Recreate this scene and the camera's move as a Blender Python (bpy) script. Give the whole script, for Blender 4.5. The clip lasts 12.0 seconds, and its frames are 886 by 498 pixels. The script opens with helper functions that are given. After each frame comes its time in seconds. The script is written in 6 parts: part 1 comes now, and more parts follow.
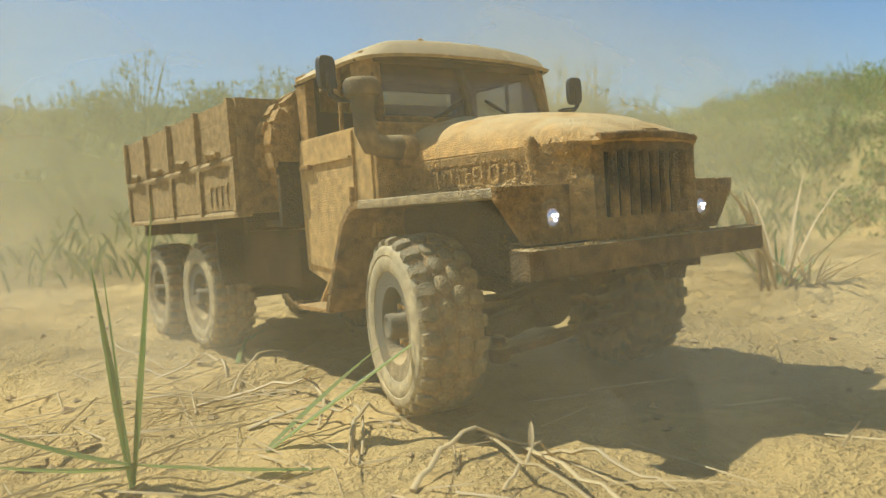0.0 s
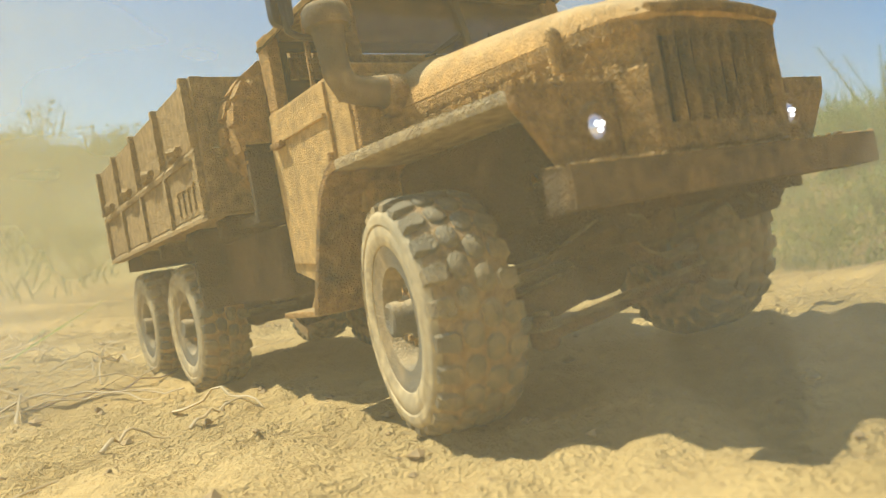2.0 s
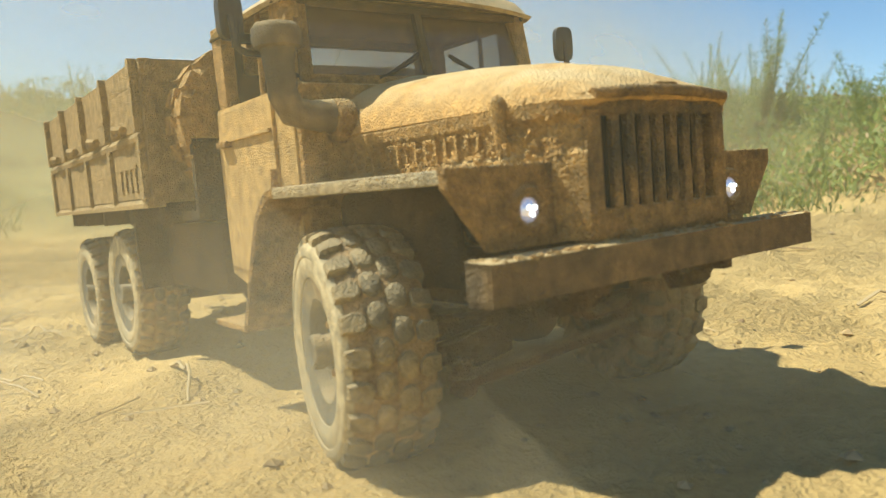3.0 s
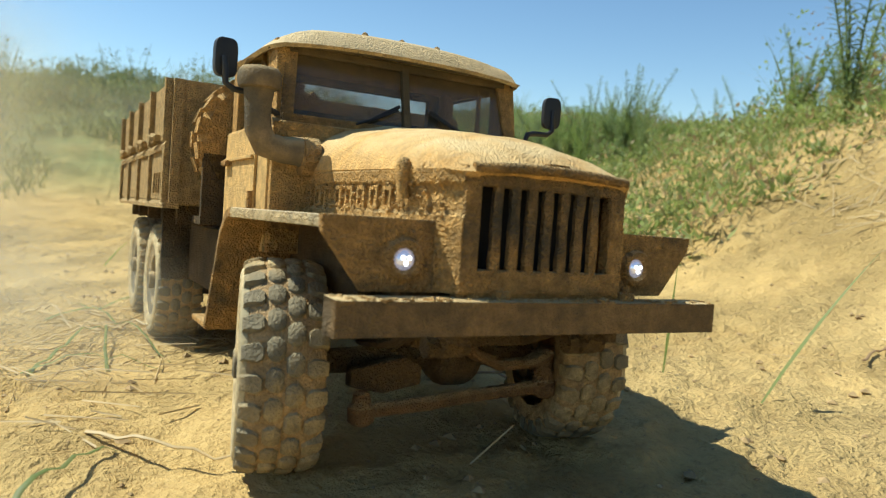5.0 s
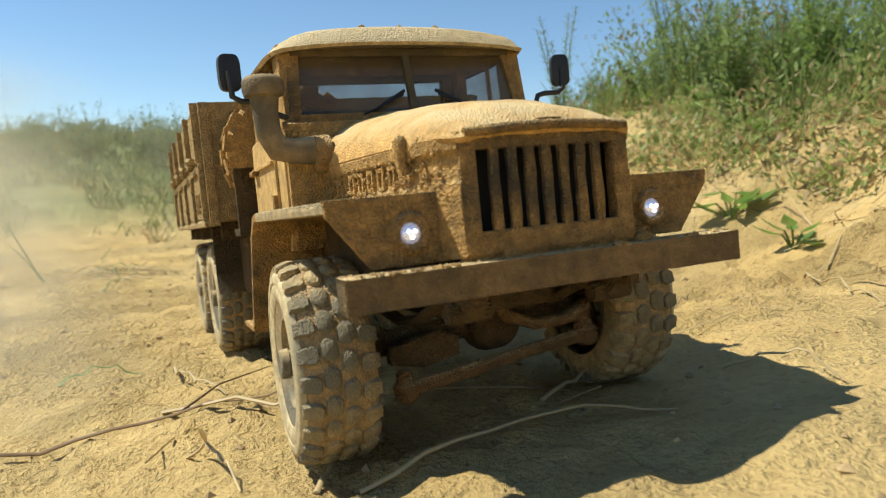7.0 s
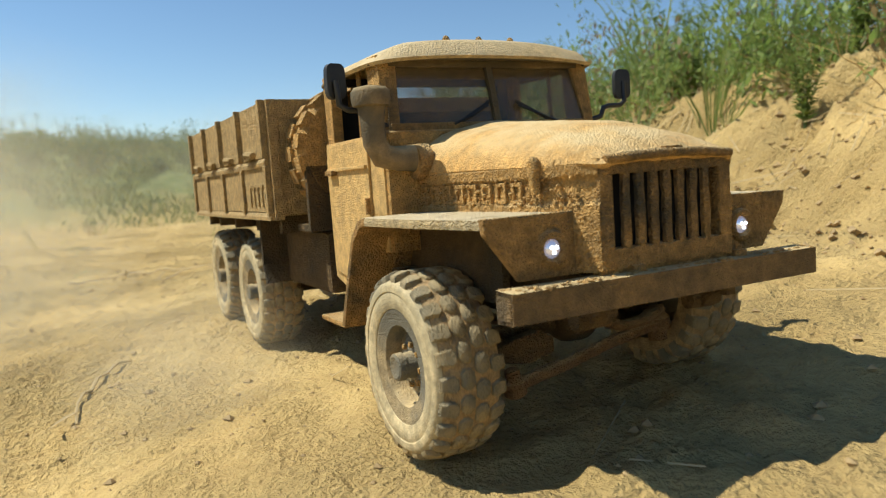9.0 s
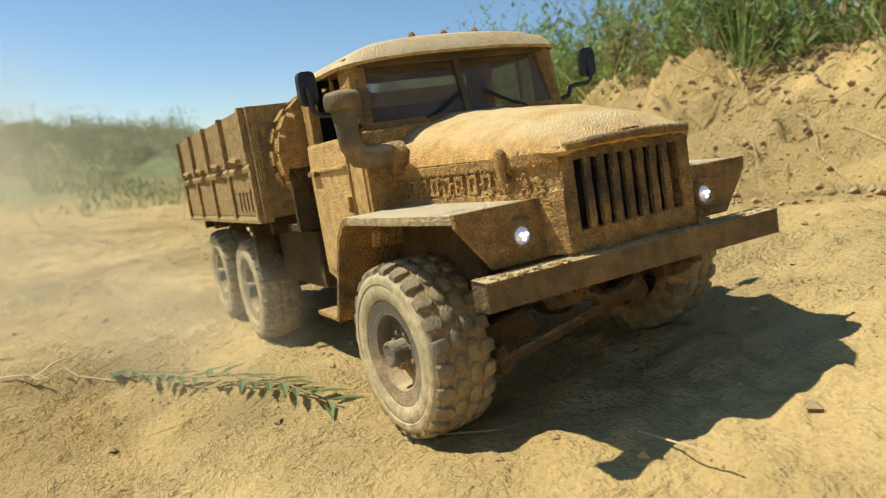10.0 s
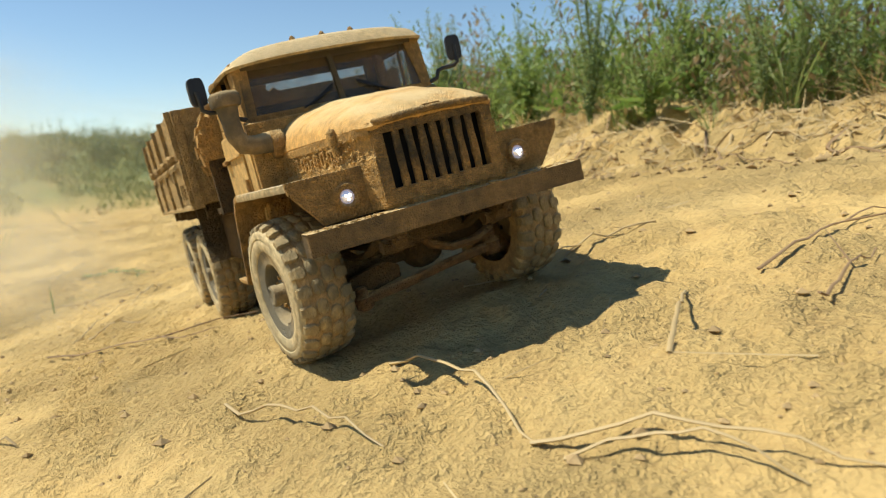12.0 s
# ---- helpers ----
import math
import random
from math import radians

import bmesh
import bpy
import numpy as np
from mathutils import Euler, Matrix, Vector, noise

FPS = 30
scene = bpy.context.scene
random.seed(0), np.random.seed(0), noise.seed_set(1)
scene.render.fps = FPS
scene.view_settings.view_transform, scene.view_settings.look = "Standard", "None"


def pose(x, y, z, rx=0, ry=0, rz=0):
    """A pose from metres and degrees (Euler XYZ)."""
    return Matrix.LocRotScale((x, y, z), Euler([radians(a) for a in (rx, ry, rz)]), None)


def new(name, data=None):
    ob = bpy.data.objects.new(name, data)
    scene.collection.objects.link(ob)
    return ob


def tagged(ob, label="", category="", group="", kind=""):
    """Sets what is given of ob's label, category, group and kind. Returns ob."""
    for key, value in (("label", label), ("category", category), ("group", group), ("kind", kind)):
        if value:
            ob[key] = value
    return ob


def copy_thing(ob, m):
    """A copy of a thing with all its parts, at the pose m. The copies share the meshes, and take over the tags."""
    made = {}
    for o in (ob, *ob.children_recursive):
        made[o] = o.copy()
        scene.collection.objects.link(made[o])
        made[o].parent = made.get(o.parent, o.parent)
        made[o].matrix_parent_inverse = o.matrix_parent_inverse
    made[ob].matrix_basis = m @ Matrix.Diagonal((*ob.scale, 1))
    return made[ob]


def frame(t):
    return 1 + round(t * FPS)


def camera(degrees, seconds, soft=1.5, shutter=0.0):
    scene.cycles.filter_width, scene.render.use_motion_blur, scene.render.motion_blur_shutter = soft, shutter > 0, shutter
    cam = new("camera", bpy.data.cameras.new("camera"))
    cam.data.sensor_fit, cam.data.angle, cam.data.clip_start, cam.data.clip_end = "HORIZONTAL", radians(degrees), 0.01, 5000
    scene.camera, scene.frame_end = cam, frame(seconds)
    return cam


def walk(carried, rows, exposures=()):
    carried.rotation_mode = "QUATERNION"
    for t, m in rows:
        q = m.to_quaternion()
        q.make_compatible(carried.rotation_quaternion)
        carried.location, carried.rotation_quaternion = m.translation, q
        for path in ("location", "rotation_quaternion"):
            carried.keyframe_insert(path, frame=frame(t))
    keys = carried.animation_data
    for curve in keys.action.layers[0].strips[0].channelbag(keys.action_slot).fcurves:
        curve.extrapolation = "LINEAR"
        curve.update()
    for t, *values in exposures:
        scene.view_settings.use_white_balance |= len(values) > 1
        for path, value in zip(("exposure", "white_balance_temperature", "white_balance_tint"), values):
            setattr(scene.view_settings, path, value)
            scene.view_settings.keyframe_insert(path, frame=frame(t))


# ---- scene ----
S = 0.1                      # the model truck is drawn in decimetres
cam = camera(62.6, 12.0, soft=1.2, shutter=0.05)
cam.data.dof.use_dof, cam.data.dof.focus_distance, cam.data.dof.aperture_fstop = True, 0.35, 18.0
scene.cycles.transparent_max_bounces = 24
CAMERA_ROWS = [
    (0, -0.0578, -0.5081, 0.0831, 88.04, 2.24, -13.52),
    (0.5, -0.0194, -0.6143, 0.0938, 86.49, 0.98, -14.71),
    (1, 0.0400, -0.7287, 0.0869, 88.18, 2.63, -11.59),
    (1.5, 0.0928, -0.8507, 0.0667, 91.24, 1.57, -12.64),
    (2, 0.1208, -0.9896, 0.0889, 89.81, 2.36, -18.15),
    (2.5, 0.1617, -1.1492, 0.1097, 87.43, 3.22, -21.35),
    (2.7, 0.1806, -1.2162, 0.1178, 86.71, 1.92, -22.59),
    (4.3, 0.3075, -1.7767, 0.1579, 84.91, -1.84, -22.16),
    (4.5, 0.3245, -1.8513, 0.1630, 84.96, -2.25, -22.17),
    (5, 0.3567, -2.0348, 0.1805, 84.55, -3.76, -20.34),
    (5.5, 0.3654, -2.2190, 0.1886, 83.31, -1.29, -21.07),
    (6, 0.3669, -2.3997, 0.1847, 84.44, -2.24, -20.89),
    (6.5, 0.3539, -2.5950, 0.1808, 85.02, -0.74, -21.53),
    (7, 0.3396, -2.8088, 0.1790, 85.56, 1.19, -23.45),
    (7.2, 0.3338, -2.8973, 0.1747, 86.18, 1.37, -24.52),
    (8.8, 0.2770, -3.6464, 0.1999, 85.91, 0.65, -28.47),
    (9, 0.2699, -3.7445, 0.2028, 85.29, 1.32, -28.06),
    (9.5, 0.2675, -3.9935, 0.2059, 84.37, 2.06, -27.39),
    (10, 0.2663, -4.2494, 0.2159, 83.59, 2.17, -28.22),
    (10.5, 0.2709, -4.5113, 0.2230, 83.51, 2.44, -27.44),
    (11, 0.2816, -4.7672, 0.2292, 83.72, 2.69, -27.81),
    (11.5, 0.3041, -5.0195, 0.2381, 83.90, 2.57, -25.57),
    (12, 0.3144, -5.2712, 0.2583, 83.30, 2.68, -26.40),
]
walk(cam, [(t, pose(x, y, z, rx, ry, rz)) for t, x, y, z, rx, ry, rz in CAMERA_ROWS],
     exposures=[(0, 0.28, 6400, 0), (1.5, 0.48, 6650, 3), (2.6, 0.52, 6600, 0), (4.4, 0.42, 6450, 0), (7, 0.34, 6500, 4), (9.2, 0.20, 6500, 5), (10.6, 0.19, 6600, 6), (11.5, 0.22, 6750, 6), (12, 0.30, 6950, 6)])

# ---- light ----
SUN_DIR = Vector((0.60, -0.38, -1.0)).normalized()
sun = new("sun", bpy.data.lights.new("sun", "SUN"))
sun.data.energy, sun.data.angle, sun.data.color = 5.0, radians(0.6), (1.0, 0.95, 0.86)
sun.rotation_euler = SUN_DIR.to_track_quat("-Z", "Y").to_euler()
world = bpy.data.worlds.new("sky")
scene.world = world
world.use_nodes = True
wn = world.node_tree.nodes
sky = wn.new("ShaderNodeTexSky")
sky.sky_type, sky.sun_disc = "NISHITA", False
sky.sun_elevation = math.asin(-SUN_DIR.z)
sky.sun_rotation = math.atan2(-SUN_DIR.x, -SUN_DIR.y)
sky.altitude = 800
sky.air_density, sky.dust_density, sky.ozone_density = 1.0, 0.0, 2.0
wn["Background"].inputs[1].default_value = 0.112
tone = wn.new("ShaderNodeHueSaturation")
tone.inputs["Saturation"].default_value = 1.08
world.node_tree.links.new(sky.outputs[0], tone.inputs["Color"])
world.node_tree.links.new(tone.outputs[0], wn["Background"].inputs[0])


# ---- materials ----
def nodes(name):
    m = bpy.data.materials.new(name)
    m.use_nodes = True
    return m, m.node_tree, m.node_tree.nodes["Principled BSDF"]


def add(tree, kind, **inputs):
    n = tree.nodes.new(kind)
    for key, value in inputs.items():
        n.inputs[key.replace("_", " ")].default_value = value
    return n


def noise_tex(tree, scale, detail=4.0, rough=0.55, coord="Object", distort=0.0):
    c = tree.nodes.new("ShaderNodeTexCoord")
    n = add(tree, "ShaderNodeTexNoise", Scale=scale, Detail=detail, Roughness=rough, Distortion=distort)
    tree.links.new(c.outputs[coord], n.inputs["Vector"])
    return n.outputs["Fac"]


def ramp(tree, fac, stops):
    r = tree.nodes.new("ShaderNodeValToRGB")
    while len(r.color_ramp.elements) < len(stops):
        r.color_ramp.elements.new(0.5)
    for e, (p, c) in zip(r.color_ramp.elements, stops):
        e.position = p
        e.color = (c, c, c, 1) if isinstance(c, (int, float)) else (*c, 1)
    tree.links.new(fac, r.inputs[0])
    return r.outputs[0]


def mix(tree, fac, a, b, mode="MIX"):
    m = tree.nodes.new("ShaderNodeMix")
    m.data_type, m.blend_type = "RGBA", mode
    for sock, v in ((m.inputs[0], fac), (m.inputs[6], a), (m.inputs[7], b)):
        if hasattr(v, "links"):
            tree.links.new(v, sock)
        else:
            sock.default_value = v if isinstance(v, (int, float)) else (*v, 1)
    return m.outputs[2]


def bump(tree, bsdf, height, strength, distance):
    b = add(tree, "ShaderNodeBump", Strength=strength, Distance=distance)
    tree.links.new(height, b.inputs["Height"])
    tree.links.new(b.outputs[0], bsdf.inputs["Normal"])
    return b


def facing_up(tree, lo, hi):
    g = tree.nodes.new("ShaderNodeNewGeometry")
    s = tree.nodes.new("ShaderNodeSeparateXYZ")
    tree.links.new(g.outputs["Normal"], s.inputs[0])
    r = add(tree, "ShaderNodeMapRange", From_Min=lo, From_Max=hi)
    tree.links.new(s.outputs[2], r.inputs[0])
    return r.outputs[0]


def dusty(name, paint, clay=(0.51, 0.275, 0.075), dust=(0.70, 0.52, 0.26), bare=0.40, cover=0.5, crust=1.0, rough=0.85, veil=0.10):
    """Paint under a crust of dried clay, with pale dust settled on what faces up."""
    m, tree, bsdf = nodes(name)
    big = noise_tex(tree, 14, 5, 0.6)
    fine = noise_tex(tree, 190, 5, 0.65)
    grit = noise_tex(tree, 620, 3, 0.7)
    grain = ramp(tree, noise_tex(tree, 1100, 2, 0.5), [(0.36, 0.0), (0.60, 1.0)])
    cl = mix(tree, ramp(tree, fine, [(0.32, 0.0), (0.66, 1.0)]), [c * 0.68 for c in clay], [min(1, c * 1.65) for c in clay])
    # pit shade is put into the colour, from the grain that drives the bump
    cl = mix(tree, grain, mix(tree, 0.30, cl, [c * 0.42 for c in clay]), cl)
    mask = ramp(tree, big, [(bare - 0.04, 0.0), (bare + 0.10, 1.0)])
    col = mix(tree, mask, paint, cl)
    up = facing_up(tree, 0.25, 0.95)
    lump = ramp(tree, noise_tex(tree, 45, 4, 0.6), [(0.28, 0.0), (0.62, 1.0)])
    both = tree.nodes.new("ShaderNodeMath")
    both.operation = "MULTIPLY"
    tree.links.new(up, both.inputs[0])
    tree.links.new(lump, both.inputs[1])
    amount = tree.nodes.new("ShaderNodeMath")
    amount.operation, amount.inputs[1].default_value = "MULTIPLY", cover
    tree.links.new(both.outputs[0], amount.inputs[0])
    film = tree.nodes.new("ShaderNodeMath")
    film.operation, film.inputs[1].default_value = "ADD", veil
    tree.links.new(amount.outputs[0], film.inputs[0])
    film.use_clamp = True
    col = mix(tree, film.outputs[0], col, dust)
    tree.links.new(col, bsdf.inputs["Base Color"])
    bsdf.inputs["Roughness"].default_value = rough
    bsdf.inputs["Specular IOR Level"].default_value = 0.2
    h = mix(tree, 0.40 if crust > 0.8 else 0.72, noise_tex(tree, 330, 4, 0.6), mix(tree, 0.5, grit, grain))
    h = mix(tree, 0.15, h, lump)
    bump(tree, bsdf, h, min(1.0, 1.0 * crust), 0.007)
    return m


def plain(name, color, rough=0.6, metal=0.0, vary=0.25, scale=60, emit=None, relief=0.25, coord="Object"):
    m, tree, bsdf = nodes(name)
    n = noise_tex(tree, scale, 4, 0.6, coord)
    col = mix(tree, ramp(tree, n, [(0.3, 0.0), (0.7, 1.0)]), [c * (1 - vary) for c in color], [min(1, c * (1 + vary)) for c in color])
    tree.links.new(col, bsdf.inputs["Base Color"])
    bsdf.inputs["Roughness"].default_value, bsdf.inputs["Metallic"].default_value = rough, metal
    bump(tree, bsdf, n, relief, 0.001)
    if emit:
        bsdf.inputs["Emission Color"].default_value, bsdf.inputs["Emission Strength"].default_value = (*emit[0], 1), emit[1]
    return m


def leafy(name, dark, light, rough=0.55, through_light=0.48):
    """Leaf or stalk, each plant and each leaf a little different."""
    m, tree, bsdf = nodes(name)
    info, geo = tree.nodes.new("ShaderNodeObjectInfo"), tree.nodes.new("ShaderNodeNewGeometry")
    a = mix(tree, geo.outputs["Random Per Island"], dark, light)
    b = mix(tree, info.outputs["Random"], [c * 0.8 for c in dark], [min(1, c * 1.2) for c in light])
    col = mix(tree, 0.4, a, b)
    col = mix(tree, ramp(tree, noise_tex(tree, 90, 3), [(0.35, 0.0), (0.75, 0.35)]), col, (0.40, 0.30, 0.15))
    tree.links.new(col, bsdf.inputs["Base Color"])
    bsdf.inputs["Roughness"].default_value = rough
    tr = tree.nodes.new("ShaderNodeBsdfTranslucent")
    tree.links.new(col, tr.inputs[0])
    sh = add(tree, "ShaderNodeMixShader", Fac=through_light)
    tree.links.new(bsdf.outputs[0], sh.inputs[1])
    tree.links.new(tr.outputs[0], sh.inputs[2])
    tree.links.new(sh.outputs[0], tree.nodes["Material Output"].inputs[0])
    return m


def sand():
    m, tree, bsdf = nodes("sand")
    broad = noise_tex(tree, 3.2, 5, 0.6)
    mid = noise_tex(tree, 28, 5, 0.65)
    fine = noise_tex(tree, 240, 4, 0.7)
    col = mix(tree, ramp(tree, broad, [(0.3, 0.0), (0.7, 1.0)]), (0.54, 0.37, 0.14), (0.63, 0.46, 0.20))
    col = mix(tree, ramp(tree, mid, [(0.3, 0.55), (0.52, 0.0)]), col, (0.42, 0.285, 0.115))
    # dark pits and pale crumb tops are put into the colour, following the bump
    col = mix(tree, ramp(tree, fine, [(0.30, 0.45), (0.5, 0.0)]), col, (0.30, 0.20, 0.085))
    col = mix(tree, ramp(tree, fine, [(0.6, 0.0), (0.78, 0.5)]), col, (0.72, 0.54, 0.30))
    tc, sep = tree.nodes.new("ShaderNodeTexCoord"), tree.nodes.new("ShaderNodeSeparateXYZ")
    tree.links.new(tc.outputs["Object"], sep.inputs[0])
    far = add(tree, "ShaderNodeMapRange", From_Min=0.9, From_Max=2.0)
    tree.links.new(sep.outputs[1], far.inputs[0])
    wob = tree.nodes.new("ShaderNodeMath")
    wob.operation = "MULTIPLY"
    tree.links.new(far.outputs[0], wob.inputs[0])
    tree.links.new(ramp(tree, noise_tex(tree, 1.1, 6, 0.65), [(0.30, 0.3), (0.55, 1.6)]), wob.inputs[1])
    wob.use_clamp = True
    turf = mix(tree, ramp(tree, noise_tex(tree, 9, 6, 0.7), [(0.3, 0.0), (0.7, 1.0)]), (0.15, 0.19, 0.075), (0.30, 0.31, 0.13))
    col = mix(tree, wob.outputs[0], col, turf)
    tree.links.new(col, bsdf.inputs["Base Color"])
    bsdf.inputs["Roughness"].default_value = 0.95
    bsdf.inputs["Specular IOR Level"].default_value = 0.15
    crumbs = mix(tree, 0.5, fine, noise_tex(tree, 75, 5, 0.6, distort=0.6))
    patch = ramp(tree, noise_tex(tree, 7, 4, 0.6), [(0.38, 0.3), (0.62, 1.0)])
    h = mix(tree, patch, (0.5, 0.5, 0.5), crumbs)
    bump(tree, bsdf, h, 1.0, 0.020)
    return m


def dust_material(name, density, edge=0.0, tint=(0.86, 0.79, 0.58, 1)):
    """Thin drifting dust: clear at the rim of each sheet, denser and uneven in the middle."""
    m, tree, bsdf = nodes(name)
    c = tree.nodes.new("ShaderNodeTexCoord")
    info = tree.nodes.new("ShaderNodeObjectInfo")
    ln = tree.nodes.new("ShaderNodeVectorMath")
    ln.operation = "LENGTH"
    tree.links.new(c.outputs["Object"], ln.inputs[0])
    fall = add(tree, "ShaderNodeMapRange", From_Min=1.0, From_Max=edge)
    fall.interpolation_type = "SMOOTHSTEP"
    tree.links.new(ln.outputs["Value"], fall.inputs[0])
    sc = tree.nodes.new("ShaderNodeTexNoise")
    sc.noise_dimensions = "4D"
    sc.inputs["Scale"].default_value, sc.inputs["Detail"].default_value = 1.7, 3.0
    tree.links.new(c.outputs["Object"], sc.inputs["Vector"])
    w = tree.nodes.new("ShaderNodeMath")
    w.operation, w.inputs[1].default_value = "MULTIPLY", 40.0
    tree.links.new(info.outputs["Random"], w.inputs[0])
    tree.links.new(w.outputs[0], sc.inputs["W"])
    cloud = ramp(tree, sc.outputs["Fac"], [(0.28, 0.25), (0.72, 1.0)])
    a = tree.nodes.new("ShaderNodeMath")
    a.operation = "MULTIPLY"
    tree.links.new(fall.outputs[0], a.inputs[0])
    tree.links.new(cloud, a.inputs[1])
    b = tree.nodes.new("ShaderNodeMath")
    b.operation, b.inputs[1].default_value = "MULTIPLY", density
    tree.links.new(a.outputs[0], b.inputs[0])
    d = add(tree, "ShaderNodeBsdfDiffuse", Color=tint)
    t2 = add(tree, "ShaderNodeBsdfTranslucent", Color=tint)
    body = add(tree, "ShaderNodeMixShader", Fac=0.4)
    tree.links.new(d.outputs[0], body.inputs[1])
    tree.links.new(t2.outputs[0], body.inputs[2])
    clear = tree.nodes.new("ShaderNodeBsdfTransparent")
    out = add(tree, "ShaderNodeMixShader")
    tree.links.new(b.outputs[0], out.inputs[0])
    tree.links.new(clear.outputs[0], out.inputs[1])
    tree.links.new(body.outputs[0], out.inputs[2])
    tree.links.new(out.outputs[0], tree.nodes["Material Output"].inputs[0])
    return m


SAND = sand()
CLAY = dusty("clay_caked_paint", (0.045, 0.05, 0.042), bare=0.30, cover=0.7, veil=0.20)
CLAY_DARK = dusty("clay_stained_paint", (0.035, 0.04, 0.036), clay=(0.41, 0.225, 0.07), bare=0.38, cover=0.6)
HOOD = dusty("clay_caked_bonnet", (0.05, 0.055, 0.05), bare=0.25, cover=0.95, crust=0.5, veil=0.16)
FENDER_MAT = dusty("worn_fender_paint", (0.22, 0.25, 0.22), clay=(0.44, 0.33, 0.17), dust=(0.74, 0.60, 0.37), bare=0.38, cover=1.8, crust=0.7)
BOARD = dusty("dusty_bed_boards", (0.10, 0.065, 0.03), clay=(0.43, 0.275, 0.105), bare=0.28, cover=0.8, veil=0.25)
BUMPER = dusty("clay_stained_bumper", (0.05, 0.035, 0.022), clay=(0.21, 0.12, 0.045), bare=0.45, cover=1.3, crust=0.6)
# mud tones darkened, so the shade under the truck is in the colour
UNDER = dusty("muddy_chassis_shaded", (0.018, 0.015, 0.012), clay=(0.10, 0.055, 0.022), bare=0.42, cover=0.5)
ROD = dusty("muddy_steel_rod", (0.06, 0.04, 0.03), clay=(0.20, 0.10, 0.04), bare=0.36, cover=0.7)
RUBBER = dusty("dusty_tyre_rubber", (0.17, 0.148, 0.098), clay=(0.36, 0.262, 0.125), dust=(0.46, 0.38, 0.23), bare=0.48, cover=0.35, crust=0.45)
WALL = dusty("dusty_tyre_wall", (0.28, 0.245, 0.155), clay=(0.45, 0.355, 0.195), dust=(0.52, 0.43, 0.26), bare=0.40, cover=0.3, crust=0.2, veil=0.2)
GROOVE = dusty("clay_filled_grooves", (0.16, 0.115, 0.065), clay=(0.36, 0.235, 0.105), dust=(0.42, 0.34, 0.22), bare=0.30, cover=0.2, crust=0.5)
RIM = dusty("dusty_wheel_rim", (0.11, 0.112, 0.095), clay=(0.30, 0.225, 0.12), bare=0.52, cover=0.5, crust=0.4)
BLACK = plain("black_plastic", (0.02, 0.018, 0.015), 0.5, vary=0.4)
# near-black that puts the shade of openings and inner spaces into the colour
SHADE_BLACK = plain("interior_shade", (0.012, 0.010, 0.008), 0.9, vary=0.3)
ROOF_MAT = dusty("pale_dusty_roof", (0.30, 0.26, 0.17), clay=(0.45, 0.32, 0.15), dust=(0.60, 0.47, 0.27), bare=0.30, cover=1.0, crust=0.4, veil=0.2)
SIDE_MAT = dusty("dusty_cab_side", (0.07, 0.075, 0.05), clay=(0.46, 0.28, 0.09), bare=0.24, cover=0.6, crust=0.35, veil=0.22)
# dirty dark trim; on the windscreen header it also carries painted roof shade
TRIM_SHADE = dusty("dark_trim_and_shade", (0.035, 0.03, 0.022), clay=(0.15, 0.095, 0.042), bare=0.50, cover=0.4, crust=0.4)
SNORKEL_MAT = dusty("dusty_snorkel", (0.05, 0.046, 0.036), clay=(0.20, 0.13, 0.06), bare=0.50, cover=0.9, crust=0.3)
LAMP = plain("lit_lamp_lens", (0.9, 0.9, 0.92), 0.15, emit=((0.93, 0.95, 1.0), 2.2), vary=0.05)
LAMP_DIM = plain("lamp_reflector", (0.75, 0.74, 0.78), 0.12, 0.9, emit=((0.7, 0.68, 0.9), 0.25), vary=0.3, scale=500)
GREEN = leafy("green_leaf", (0.10, 0.19, 0.035), (0.26, 0.38, 0.09))
BLUEGREEN = leafy("grey_green_leaf", (0.12, 0.20, 0.08), (0.27, 0.37, 0.15))
BLADE = leafy("grass_blade", (0.12, 0.20, 0.04), (0.28, 0.37, 0.11))
STRAW = leafy("dry_straw", (0.40, 0.28, 0.12), (0.62, 0.48, 0.25), 0.6, 0.15)
STALK = leafy("brown_stalk", (0.16, 0.10, 0.05), (0.32, 0.20, 0.10), 0.7, 0.1)
CLOD = plain("clay_clod", (0.38, 0.265, 0.125), 0.95, vary=0.35, scale=120, relief=0.8)

glass_m, gt, gb = nodes("dusty_glass")
gb.inputs["Base Color"].default_value = (0.19, 0.125, 0.06, 1)
gb.inputs["Roughness"].default_value = 0.12
gfilm = ramp(gt, noise_tex(gt, 22, 6, 0.7), [(0.28, 0.18), (0.72, 0.62)])
gl = add(gt, "ShaderNodeBsdfTransparent", Color=(0.85, 0.85, 0.83, 1))
gm = gt.nodes.new("ShaderNodeMixShader")
gt.links.new(gfilm, gm.inputs[0])
gt.links.new(gl.outputs[0], gm.inputs[1])
gt.links.new(gb.outputs[0], gm.inputs[2])
gloss = add(gt, "ShaderNodeBsdfGlossy", Roughness=0.06, Color=(0.9, 0.9, 0.9, 1))
fres = add(gt, "ShaderNodeFresnel", IOR=1.28)
gm2 = gt.nodes.new("ShaderNodeMixShader")
gt.links.new(fres.outputs[0], gm2.inputs[0])
gt.links.new(gm.outputs[0], gm2.inputs[1])
gt.links.new(gloss.outputs[0], gm2.inputs[2])
gt.links.new(gm2.outputs[0], gt.nodes["Material Output"].inputs[0])
GLASS = glass_m


